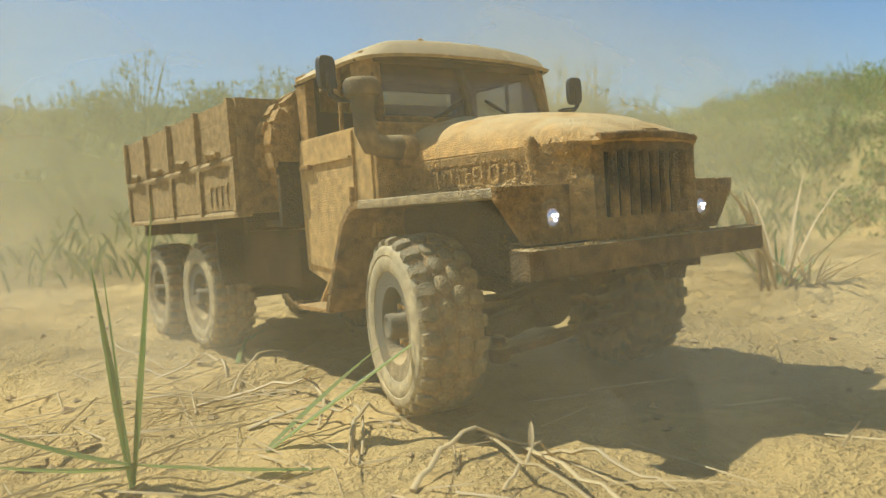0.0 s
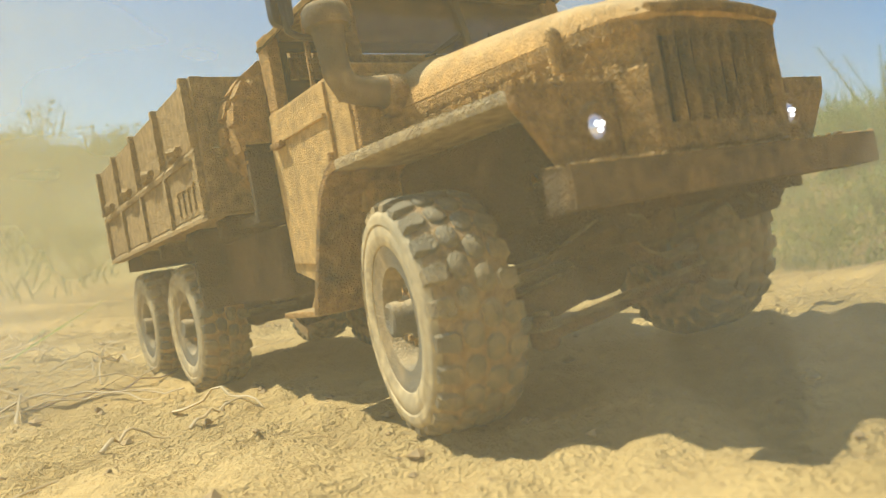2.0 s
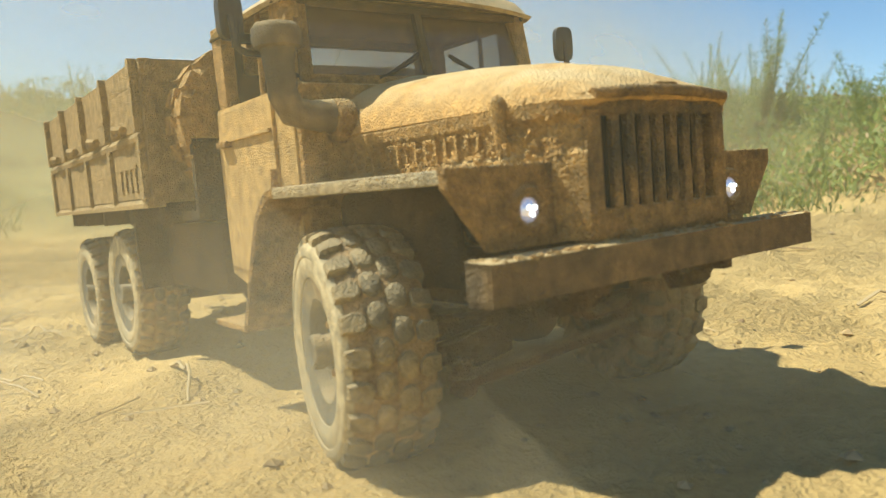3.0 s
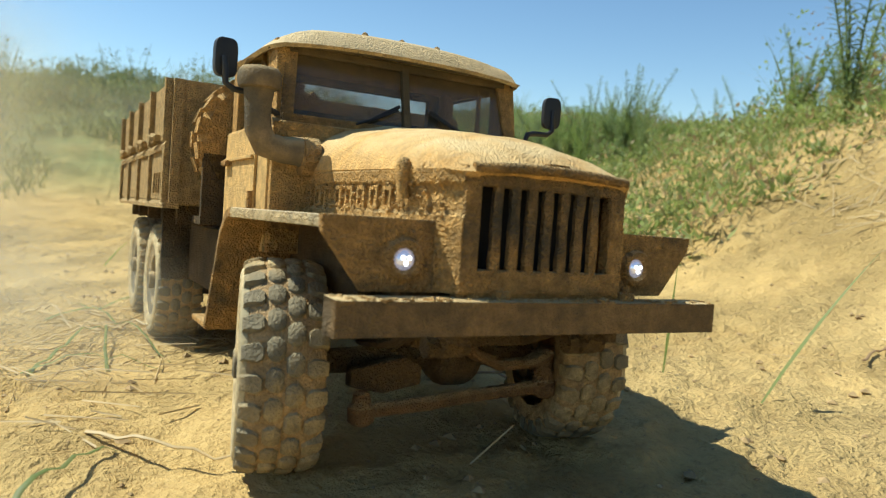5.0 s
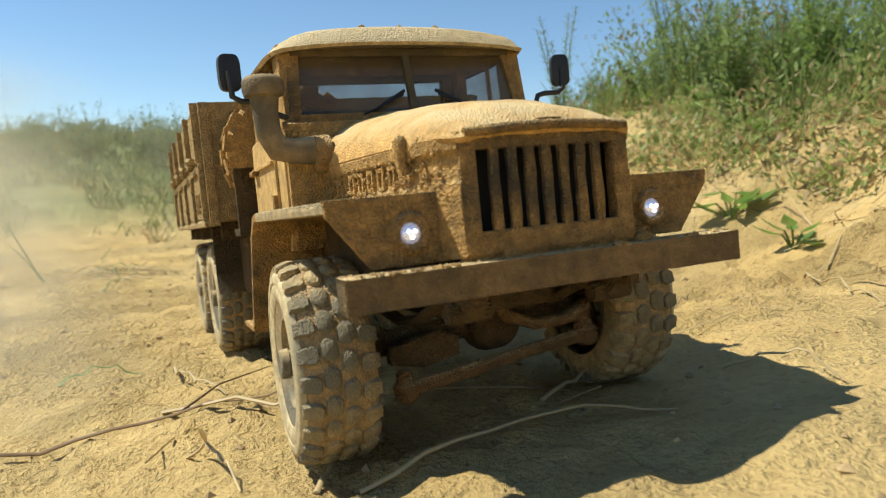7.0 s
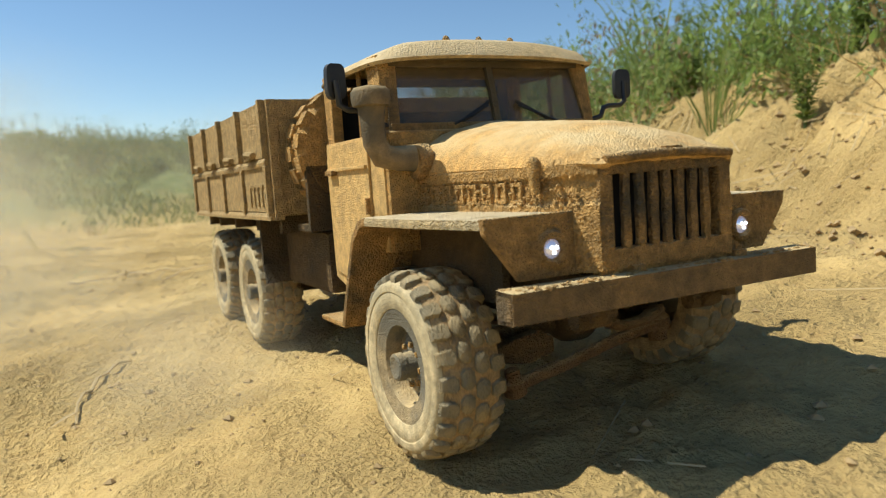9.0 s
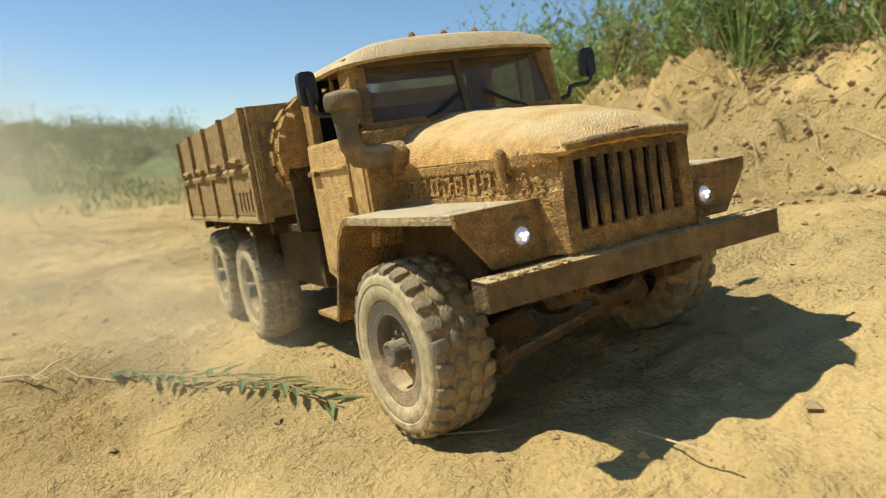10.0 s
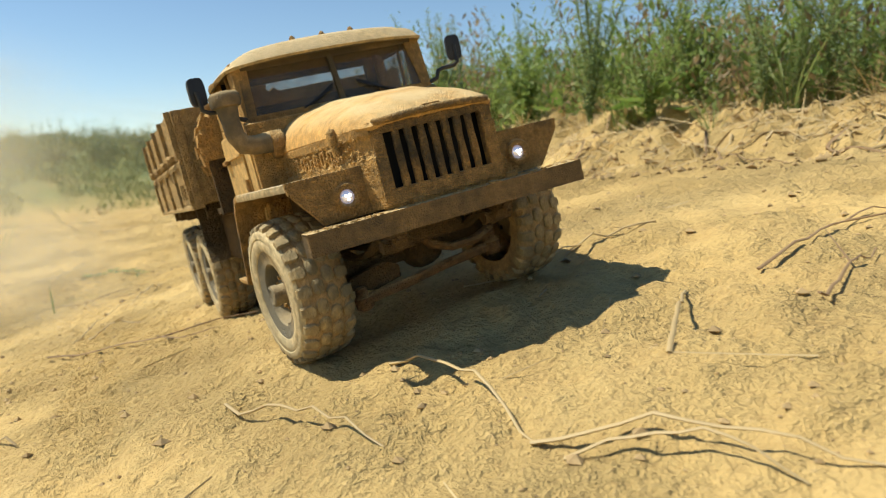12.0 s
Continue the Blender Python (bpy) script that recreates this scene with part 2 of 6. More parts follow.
# ---- mesh helpers ----
def link_mesh(name, bm, material, parent=None, label="", smooth=None):
    me = bpy.data.meshes.new(name)
    bm.normal_update()
    bm.to_mesh(me)
    bm.free()
    me.materials.append(material)
    if smooth is not None:
        me.shade_smooth()
        me.set_sharp_from_angle(angle=radians(smooth))
    ob = new(name, me)
    ob.parent = parent
    if label:
        ob["label"] = label
    return ob


def part(name, bm, material, parent, label="", smooth=None):
    return link_mesh(name, bm, material, parent, label, smooth)


def box(bm, x0, x1, y0, y1, z0, z1, bevel=0.0, s=S, turn=None):
    """A box, in decimetres, with its edges rounded."""
    r = bmesh.ops.create_cube(bm, size=1.0)
    vs = r["verts"]
    m = Matrix.Translation((s * (x0 + x1) / 2, s * (y0 + y1) / 2, s * (z0 + z1) / 2))
    if turn:
        m = m @ turn
    m = m @ Matrix.Diagonal((s * (x1 - x0), s * (y1 - y0), s * (z1 - z0), 1))
    bmesh.ops.transform(bm, matrix=m, verts=vs)
    if bevel:
        es = list({e for v in vs for e in v.link_edges})
        bmesh.ops.bevel(bm, geom=es, offset=bevel * s, segments=2, profile=0.7, affect="EDGES")


def prism(bm, outline, axis, a, b, s=S, bevel=0.0):
    """Extrudes an outline: pairs in the two other axes, in order, between a and b along axis."""
    def place(p, q, w):
        return {"x": (w, p, q), "y": (p, w, q), "z": (p, q, w)}[axis]
    lo = [bm.verts.new(Vector(place(p, q, a)) * s) for p, q in outline]
    hi = [bm.verts.new(Vector(place(p, q, b)) * s) for p, q in outline]
    n = len(outline)
    fs = [bm.faces.new(lo), bm.faces.new(hi[::-1])]
    for i in range(n):
        fs.append(bm.faces.new((lo[i], hi[i], hi[(i + 1) % n], lo[(i + 1) % n])))
    bmesh.ops.recalc_face_normals(bm, faces=fs)
    if bevel:
        es = list({e for f in fs for e in f.edges})
        bmesh.ops.bevel(bm, geom=es, offset=bevel * s, segments=2, profile=0.7, affect="EDGES")


def tube(bm, points, radius, sides=8, s=S, flat=1.0, caps=True):
    """A round bar along points (decimetres); radius is a number or one for each point."""
    pts = [Vector(p) * s for p in points]
    radii = radius if isinstance(radius, (list, tuple)) else [radius] * len(pts)
    rings = []
    ref = Vector((0, 0, 1))
    for i, p in enumerate(pts):
        d = (pts[min(i + 1, len(pts) - 1)] - pts[max(i - 1, 0)]).normalized()
        if abs(d.dot(ref)) > 0.95:
            ref = Vector((1, 0, 0))
        u = d.cross(ref).normalized()
        v = u.cross(d)
        ref = v
        rings.append([bm.verts.new(p + (u * math.cos(k) + v * math.sin(k) * flat) * radii[i] * s)
                      for k in [2 * math.pi * j / sides for j in range(sides)]])
    for r0, r1 in zip(rings, rings[1:]):
        for j in range(sides):
            bm.faces.new((r0[j], r0[(j + 1) % sides], r1[(j + 1) % sides], r1[j]))
    if caps:
        bm.faces.new(rings[0][::-1])
        bm.faces.new(rings[-1])


def disc_solid(bm, profile, sides=40, centre=(0, 0, 0), axis="x", s=S, caps=(True, True)):
    """Turns a profile of (along, radius) about an axis through centre."""
    c = Vector(centre)
    rings = []
    for a, r in profile:
        ring = []
        for j in range(sides):
            k = 2 * math.pi * j / sides
            p, q = r * math.cos(k), r * math.sin(k)
            v = {"x": (a, p, q), "y": (p, a, q), "z": (p, q, a)}[axis]
            ring.append(bm.verts.new((c + Vector(v)) * s))
        rings.append(ring)
    fs = []
    for r0, r1 in zip(rings, rings[1:]):
        for j in range(sides):
            fs.append(bm.faces.new((r0[j], r0[(j + 1) % sides], r1[(j + 1) % sides], r1[j])))
    if caps[0]:
        fs.append(bm.faces.new(rings[0]))
    if caps[1]:
        fs.append(bm.faces.new(rings[-1]))
    bmesh.ops.recalc_face_normals(bm, faces=fs)


def thing(name, label, category, group="", kind="", at=None):
    e = new(name)
    e.empty_display_size = 0.02
    if at is not None:
        e.matrix_basis = at
    return tagged(e, label, category, group, kind)


def B():
    return bmesh.new()


# ---- the lie of the land ----
# along the track: y, x, height, cross slope
PATH = [
    (0.196, -0.080, -0.0017, 1.5),
    (-0.034, 0.017, -0.0015, 1.5),
    (-0.159, 0.069, 0.0003, 1.9),
    (-0.290, 0.120, 0.0023, 3.2),
    (-0.430, 0.173, 0.0090, 6.6),
    (-0.580, 0.219, 0.0227, 8.3),
    (-0.737, 0.262, 0.0369, 9.2),
    (-0.900, 0.303, 0.0392, 6.0),
    (-0.966, 0.319, 0.0396, 4.5),
    (-1.133, 0.356, 0.0445, 3.6),
    (-1.303, 0.390, 0.0501, 2.6),
    (-1.508, 0.426, 0.0572, 1.4),
    (-1.577, 0.437, 0.0595, 1.0),
    (-1.749, 0.461, 0.0648, -0.8),
    (-1.921, 0.471, 0.0589, 0.0),
    (-2.102, 0.474, 0.0622, -0.2),
    (-2.306, 0.475, 0.0709, 3.0),
    (-2.526, 0.476, 0.0808, 6.8),
    (-2.616, 0.476, 0.0857, 7.7),
    (-2.849, 0.476, 0.0931, 8.2),
    (-3.086, 0.476, 0.0976, 8.7),
    (-3.372, 0.476, 0.0993, 9.3),
    (-3.468, 0.476, 0.0997, 10.2),
    (-3.710, 0.477, 0.1001, 12.6),
    (-3.957, 0.477, 0.1109, 13.9),
    (-4.201, 0.479, 0.1230, 14.6),
    (-4.434, 0.482, 0.1380, 15.4),
    (-4.660, 0.485, 0.1558, 14.8),
    (-4.881, 0.488, 0.1688, 13.3),
]
PY = np.array([-r[0] for r in PATH])
PX, PZ, PL = (np.array([r[i] for r in PATH]) for i in (1, 2, 3))
# y, foot of the bank, its height, its width
BANK = np.array([(-8.0, 1.15, 0.03, 0.35), (-5.0, 1.04, 0.035, 0.32), (-4.6, 1.00, 0.05, 0.30), (-4.2, 0.97, 0.09, 0.27), (-3.8, 0.94, 0.14, 0.26), (-3.4, 0.95, 0.18, 0.26), (-2.6, 0.92, 0.23, 0.45),
                 (-2.1, 0.84, 0.26, 0.65), (-1.8, 0.84, 0.28, 0.80), (-1.3, 0.80, 0.34, 0.88), (-0.8, 0.86, 0.28, 0.95), (0.2, 1.05, 0.26, 1.0), (1.2, 1.20, 0.40, 0.9), (4.0, 1.6, 0.5, 1.0), (12.0, 3.0, 0.6, 2.0)])


def lattice(ix, iy, seed):
    h = (ix.astype(np.int64) * 374761393 + iy.astype(np.int64) * 668265263 + seed * 144665) & 0x7FFFFFFF
    h = ((h ^ (h >> 13)) * 1274126177) & 0x7FFFFFFF
    return ((h ^ (h >> 16)) & 0xFFFF) / 65535.0


def value_noise(x, y, seed=0):
    ix, iy = np.floor(x), np.floor(y)
    fx, fy = x - ix, y - iy
    fx, fy = fx * fx * (3 - 2 * fx), fy * fy * (3 - 2 * fy)
    a, b = lattice(ix, iy, seed), lattice(ix + 1, iy, seed)
    c, d = lattice(ix, iy + 1, seed), lattice(ix + 1, iy + 1, seed)
    return (a * (1 - fx) + b * fx) * (1 - fy) + (c * (1 - fx) + d * fx) * fy


def fbm(x, y, scale, octaves, seed=0):
    total, amp = 0.0, 0.5
    for o in range(octaves):
        total = total + amp * (value_noise(x * scale + 13.7 * o, y * scale - 7.1 * o, seed + o) - 0.5)
        amp, scale = amp * 0.5, scale * 2.03
    return total


def smooth01(v):
    v = np.clip(v, 0, 1)
    return v * v * (3 - 2 * v)


def height(x, y, fine=True):
    x, y = np.asarray(x, float), np.asarray(y, float)
    yc = np.clip(y, -4.9, 1.2)
    cx = np.interp(-yc, PY, PX) - np.where(yc > 0.2, 0.42 * (yc - 0.2), 0)
    base = np.interp(-yc, PY, PZ)
    lean = np.radians(np.interp(-yc, PY, PL))
    d = x - cx
    z = base + np.tan(lean) * 0.40 * np.tanh(d / 0.40)
    foot, rise, wide = (np.interp(y, BANK[:, 0], BANK[:, i]) for i in (1, 2, 3))
    wob = 0.10 * fbm(x, y, 2.3, 3, 5) + 0.05 * fbm(x, y, 9.0, 3, 9)
    b = smooth01((x + wob * 1.6 - foot) / wide)
    z = z + rise * b + 0.10 * np.clip(x - foot - wide, 0, 2.0)
    # rough crumbled face of the bank
    steep = 1 - 0.75 * smooth01((y + 2.6) / 1.0)
    band = smooth01((x + 0.16 - foot) / 0.2)
    z = z + b * steep * (0.07 * fbm(x, y, 6.0, 3, 21) + 0.09 * fbm(x, y, 19.0, 4, 23)) + band * steep * (0.045 * fbm(x, y, 30.0, 3, 27) + 0.016 * np.clip(fbm(x, y, 42.0, 2, 29), 0.02, 1))
    # the far rise behind and the open ground on the other side
    z = z + (0.60 * smooth01((y - 0.8) / 2.2) + 0.25 * smooth01((y - 3.0) / 6.0)) * (0.8 + 0.2 * smooth01((3.5 + x) / 3.5)) * (1 - 0.8 * smooth01((x - 1.3) / 1.0)) * (1 - 0.5 * smooth01((y - 12) / 20)) + 0.5 * smooth01((-x - 5) / 12) + 0.10 * smooth01((y - 1.0) / 1.5) * fbm(x, y, 1.1, 3, 83)
    if fine:
        near = smooth01(1.0 - (np.abs(x - 0.5) - 1.6) / 2.0)
        z = z + near * (0.018 * fbm(x, y, 3.5, 2, 31) + 0.012 * fbm(x, y, 22.0, 3, 41) + 0.007 * fbm(x, y, 48.0, 2, 51))
        # crumbs and pits of the dried crust, in patches
        patch = smooth01((fbm(x, y, 5.0, 3, 61) + 0.12) / 0.22)
        z = z + near * (0.005 + 0.009 * patch) * (fbm(x, y, 95.0, 2, 71) + 0.8 * np.clip(fbm(x, y, 62.0, 2, 77) - 0.06, 0, 1))
        # older tyre ruts beside the path, with their chevrons
        for off, k in ((-0.20, 1.0), (0.33, 0.6)):
            u = np.abs(d - off - 0.03 * np.sin(y * 2.1 + off * 9))
            strip = 1 - smooth01((u - 0.012) / 0.012)
            z = z - strip * 0.0035 * k * (0.5 + 0.5 * np.sign(np.sin((y + u * 0.8) * 420)))
    return z


def spread(lo, hi, step, far_lo, far_hi, grow=1.09):
    mid = list(np.arange(lo, hi + step / 2, step))
    up, s = [mid[-1]], step
    while up[-1] < far_hi:
        s *= grow
        up.append(up[-1] + s)
    down, s = [mid[0]], step
    while down[-1] > far_lo:
        s *= grow
        down.append(down[-1] - s)
    return np.array(down[:0:-1] + mid + up[1:])


gx, gy = spread(-0.30, 1.35, 0.006, -400, 400), spread(-5.25, 0.30, 0.006, -400, 400)
XX, YY = np.meshgrid(gx, gy)
ZZ = height(XX, YY)
rows_n, cols_n = XX.shape
gx_list, gy_list, gz_rows = gx.tolist(), gy.tolist(), ZZ.tolist()


def cell(values, v):
    lo, hi = 0, len(values) - 1
    while hi - lo > 1:
        mid = (lo + hi) // 2
        if values[mid] <= v:
            lo = mid
        else:
            hi = mid
    return lo, (v - values[lo]) / (values[lo + 1] - values[lo])


def ground_at(x, y):
    """The height of the ground sheet at a place."""
    i, u = cell(gx_list, float(x))
    j, v = cell(gy_list, float(y))
    r0, r1 = gz_rows[j], gz_rows[j + 1]
    return (r0[i] * (1 - u) + r0[i + 1] * u) * (1 - v) + (r1[i] * (1 - u) + r1[i + 1] * u) * v


gv = np.stack([XX.ravel(), YY.ravel(), ZZ.ravel()], 1)
idx = np.arange(rows_n * cols_n).reshape(rows_n, cols_n)
gf = np.stack([idx[:-1, :-1].ravel(), idx[:-1, 1:].ravel(), idx[1:, 1:].ravel(), idx[1:, :-1].ravel()], 1)
gme = bpy.data.meshes.new("ground")
gme.vertices.add(len(gv))
gme.vertices.foreach_set("co", gv.ravel())
gme.loops.add(gf.size)
gme.loops.foreach_set("vertex_index", gf.ravel())
gme.polygons.add(len(gf))
gme.polygons.foreach_set("loop_start", np.arange(len(gf)) * 4)
gme.materials.append(SAND)
gme.update()
gme.validate()
gme.shade_smooth()
tagged(new("ground", gme), "pale ochre sandy track with a crumbling bank", "ground", kind="structure")


# ---- the model truck ----
def sheet(bm, grid, thick=0.0, s=S):
    """A skin over rows of points (decimetres)."""
    vs = [[bm.verts.new(Vector(p) * s) for p in row] for row in grid]
    fs = []
    for r0, r1 in zip(vs, vs[1:]):
        for j in range(len(r0) - 1):
            fs.append(bm.faces.new((r0[j], r0[j + 1], r1[j + 1], r1[j])))
    bmesh.ops.recalc_face_normals(bm, faces=fs)
    if thick:
        bmesh.ops.solidify(bm, geom=fs, thickness=thick * s)


def wheel(name, parent, centre, side, label):
    """A lugged off-road wheel, outer face towards side (-1 or 1)."""
    w = new(name)
    w.empty_display_size = 0.02
    w.parent = parent
    w.location = Vector(centre) * S
    tagged(w, label)
    R, half = 0.385, 0.142
    bm = B()
    disc_solid(bm, [(-half, 0.26), (-half, 0.345), (-half + 0.02, R - 0.014), (-0.09, R + 0.004), (0.0, R + 0.008), (0.09, R + 0.004), (half - 0.02, R - 0.014), (half, 0.345), (half, 0.26)], 64, caps=(False, False))
    part("tyre", bm, GROOVE, w, smooth=35)
    bm = B()
    n = 24
    rl_ = random.Random(len(name) + int(centre[1] * 100))
    for i in range(n):
        a = 2 * math.pi * i / n
        for sgn in (-1, 1):
            m = Matrix.Rotation(a + (math.pi / n if sgn > 0 else 0), 4, "X")
            for cs, top in (([(0.003, -0.026), (0.022, -0.042), (0.046, -0.040), (0.064, -0.022), (0.064, 0.024), (0.046, 0.042), (0.022, 0.040), (0.003, 0.024)], 0.019),
                            ([(0.073, -0.034), (0.092, -0.046), (0.118, -0.040), (0.147, -0.036), (0.147, 0.012), (0.118, 0.018), (0.092, 0.020), (0.073, 0.006)], 0.018)):
                lo = R - 0.03
                nv = len(cs)
                shoulder = cs[0][0] > 0.05
                wear = rl_.uniform(-0.002, 0.002)
                drop = [0.020 * max(0.0, (x - 0.09) / 0.057) ** 1.5 if shoulder else 0.0 for x, y in cs]
                vb = [bm.verts.new(m @ (Vector((sgn * x, y, lo - (0.03 if x > 0.11 else 0))) * S)) for x, y in cs]
                vm = [bm.verts.new(m @ (Vector((sgn * x, y, R + top + wear - 0.005 - d)) * S)) for (x, y), d in zip(cs, drop)]
                cx_, cy_ = sum(p[0] for p in cs) / nv, sum(p[1] for p in cs) / nv
                vt = [bm.verts.new(m @ (Vector((sgn * (cx_ + (x - cx_) * 0.88), cy_ + (y - cy_) * 0.88, R + top + wear - d * 0.8)) * S)) for (x, y), d in zip(cs, drop)]
                fs = [bm.faces.new(vt)]
                for ra, rb_ in ((vb, vm), (vm, vt)):
                    fs += [bm.faces.new((ra[k], ra[(k + 1) % nv], rb_[(k + 1) % nv], rb_[k])) for k in range(nv)]
                bmesh.ops.recalc_face_normals(bm, faces=fs)
    part("tread", bm, RUBBER, w, smooth=50)
    bm = B()
    o = side * half
    disc_solid(bm, [(o * 0.9, 0.368), (o * 1.03, 0.362), (o * 1.08, 0.352), (o * 1.10, 0.340), (o * 1.10, 0.322), (o * 1.075, 0.318), (o * 1.075, 0.313), (o * 1.095, 0.308), (o * 1.09, 0.280), (o * 1.06, 0.258), (o * 1.03, 0.248), (o * 0.9, 0.240)], 64, caps=(False, False))
    part("sidewall", bm, WALL, w, "pale dusty ribbed tyre wall", smooth=40)
    bm = B()
    disc_solid(bm, [(o * 0.7, 0.252), (o * 1.00, 0.250), (o * 1.01, 0.240), (o * 0.97, 0.226), (o * 0.93, 0.188), (o * 0.92, 0.176), (o * 0.86, 0.169), (o * 0.42, 0.164), (o * 0.36, 0.156), (o * 0.36, 0.10), (o * 0.34, 0.0001)], 48, caps=(False, True))
    rim = part("rim", bm, RIM, w, "grey dusty deep-dished steel rim", smooth=35)
    bm = B()
    disc_solid(bm, [(o * 0.3, 0.120), (o * 0.52, 0.118), (o * 0.57, 0.108), (o * 0.58, 0.058), (o * 0.90, 0.052), (o * 0.92, 0.060), (o * 1.14, 0.058), (o * 1.18, 0.046), (o * 1.13, 0.030), (o * 1.13, 0.0001)], 20)
    part("hub", bm, RIM, w, "clay-caked round hub", smooth=35)
    for i in range(8):
        a = 2 * math.pi * (i + 0.5) / 8
        bm = B()
        disc_solid(bm, [(o * 0.55, 0.013), (o * 0.68, 0.013), (o * 0.69, 0.009)], 6, (0, 0.088 * math.cos(a), 0.088 * math.sin(a)))
        part("wheel_nut", bm, CLAY, rim)
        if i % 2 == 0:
            # solid dark disc on the rim, a hole's shade drawn in colour
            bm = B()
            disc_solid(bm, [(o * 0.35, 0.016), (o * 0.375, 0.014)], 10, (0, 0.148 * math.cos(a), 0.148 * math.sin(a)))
            part("rim_hole_disc", bm, SHADE_BLACK, rim)
    return w


truck = thing("model_truck", "clay-caked six-wheeled toy lorry with an open cargo bed and lit lamps", "toy truck")

# bumper, with its folded ends and a pair of bolts
bm = B()
prism(bm, [(0.0, 0.64), (0.0, 0.745), (0.10, 0.75), (0.10, 0.735), (0.015, 0.73), (0.015, 0.655), (0.10, 0.65), (0.10, 0.635)], "x", -0.75, 0.75)
for sx in (-1, 1):
    box(bm, sx * 0.742 - 0.008, sx * 0.742 + 0.008, 0.004, 0.10, 0.638, 0.747)
bumper = part("bumper", bm, BUMPER, truck, "rusty brown channel bumper with chipped paint")
bm = B()
rb = random.Random(6)
for i in range(90):
    x = rb.uniform(-0.74, 0.74)
    r = rb.uniform(0.006, 0.016) * (1.7 if rb.random() < 0.1 else 1.0)
    q = bmesh.ops.create_icosphere(bm, subdivisions=1, radius=r * S)["verts"]
    for v in q:
        v.co *= rb.uniform(0.6, 1.2)
        v.co.z *= 0.6
    bmesh.ops.translate(bm, verts=q, vec=Vector((x, rb.uniform(0.005, 0.09), 0.748)) * S)
tagged(part("clay_crumb", bm, CLAY, bumper), kind="stuff")
for x in (-0.17, 0.36):
    bm = B()
    box(bm, x - 0.03, x + 0.03, 0.04, 0.085, 0.74, 0.775, 0.01)
    tube(bm, [(x, 0.06, 0.76), (x + 0.004, 0.06, 0.795)], [0.016, 0.012], 8)
    part("bumper_bolt", bm, CLAY_DARK, bumper)

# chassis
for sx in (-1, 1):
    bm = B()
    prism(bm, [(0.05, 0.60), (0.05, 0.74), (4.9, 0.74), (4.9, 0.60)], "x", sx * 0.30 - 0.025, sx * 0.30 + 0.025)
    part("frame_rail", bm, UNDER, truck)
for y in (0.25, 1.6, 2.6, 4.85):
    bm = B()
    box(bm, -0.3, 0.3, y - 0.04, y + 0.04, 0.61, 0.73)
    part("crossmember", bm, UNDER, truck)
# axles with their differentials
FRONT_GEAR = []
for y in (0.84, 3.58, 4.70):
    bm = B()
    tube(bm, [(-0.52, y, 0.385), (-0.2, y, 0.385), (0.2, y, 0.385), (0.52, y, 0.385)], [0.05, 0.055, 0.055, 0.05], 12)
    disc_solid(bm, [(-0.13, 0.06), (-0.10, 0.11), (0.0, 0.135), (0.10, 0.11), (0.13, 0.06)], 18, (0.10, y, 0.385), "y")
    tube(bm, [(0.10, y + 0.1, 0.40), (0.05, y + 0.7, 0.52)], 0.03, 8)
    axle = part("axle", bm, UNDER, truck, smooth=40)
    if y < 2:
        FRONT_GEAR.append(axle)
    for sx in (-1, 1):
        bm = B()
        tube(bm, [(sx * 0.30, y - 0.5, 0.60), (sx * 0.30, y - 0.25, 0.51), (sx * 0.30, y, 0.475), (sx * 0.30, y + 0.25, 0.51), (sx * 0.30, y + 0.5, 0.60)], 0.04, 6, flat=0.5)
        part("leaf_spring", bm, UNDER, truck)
# steering gear in front of the axle
bm = B()
tube(bm, [(-0.37, 0.62, 0.235), (-0.1, 0.62, 0.247), (0.1, 0.62, 0.262), (0.44, 0.62, 0.275)], [0.030, 0.032, 0.028, 0.030], 12)
for x, z in ((-0.39, 0.232), (0.455, 0.278)):
    disc_solid(bm, [(z - 0.05, 0.030), (z - 0.035, 0.050), (z + 0.02, 0.052), (z + 0.035, 0.036), (z + 0.07, 0.032), (z + 0.08, 0.02)], 14, (x, 0.62, 0), "z")
FRONT_GEAR.append(part("tie_rod", bm, ROD, truck, "brown muddy steering rod", smooth=40))
bm = B()
tube(bm, [(0.455, 0.62, 0.30), (0.455, 0.63, 0.40), (0.45, 0.64, 0.46)], [0.045, 0.04, 0.05], 10)
tube(bm, [(0.46, 0.62, 0.45), (0.34, 0.58, 0.42), (0.18, 0.56, 0.42), (0.05, 0.55, 0.47), (-0.02, 0.55, 0.56), (-0.03, 0.58, 0.64)], 0.042, 8, flat=0.6)
part("drag_link", bm, ROD, truck, "curved brown steering link", smooth=40)
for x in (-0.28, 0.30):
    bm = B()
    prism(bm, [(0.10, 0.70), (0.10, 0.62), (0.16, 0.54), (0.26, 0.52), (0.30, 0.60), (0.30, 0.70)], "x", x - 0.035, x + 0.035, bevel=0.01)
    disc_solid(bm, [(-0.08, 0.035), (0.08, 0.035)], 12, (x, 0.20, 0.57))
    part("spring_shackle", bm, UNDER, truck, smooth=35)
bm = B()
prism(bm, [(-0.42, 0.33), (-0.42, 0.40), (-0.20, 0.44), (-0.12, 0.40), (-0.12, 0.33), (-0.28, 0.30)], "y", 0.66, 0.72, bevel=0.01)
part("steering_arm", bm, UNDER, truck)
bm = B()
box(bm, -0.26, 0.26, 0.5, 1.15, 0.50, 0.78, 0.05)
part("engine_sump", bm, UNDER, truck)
# hidden plates added to keep sun from leaking through below bonnet and cab
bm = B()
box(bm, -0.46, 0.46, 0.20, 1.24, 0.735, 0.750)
part("sun_block_front", bm, UNDER, truck)
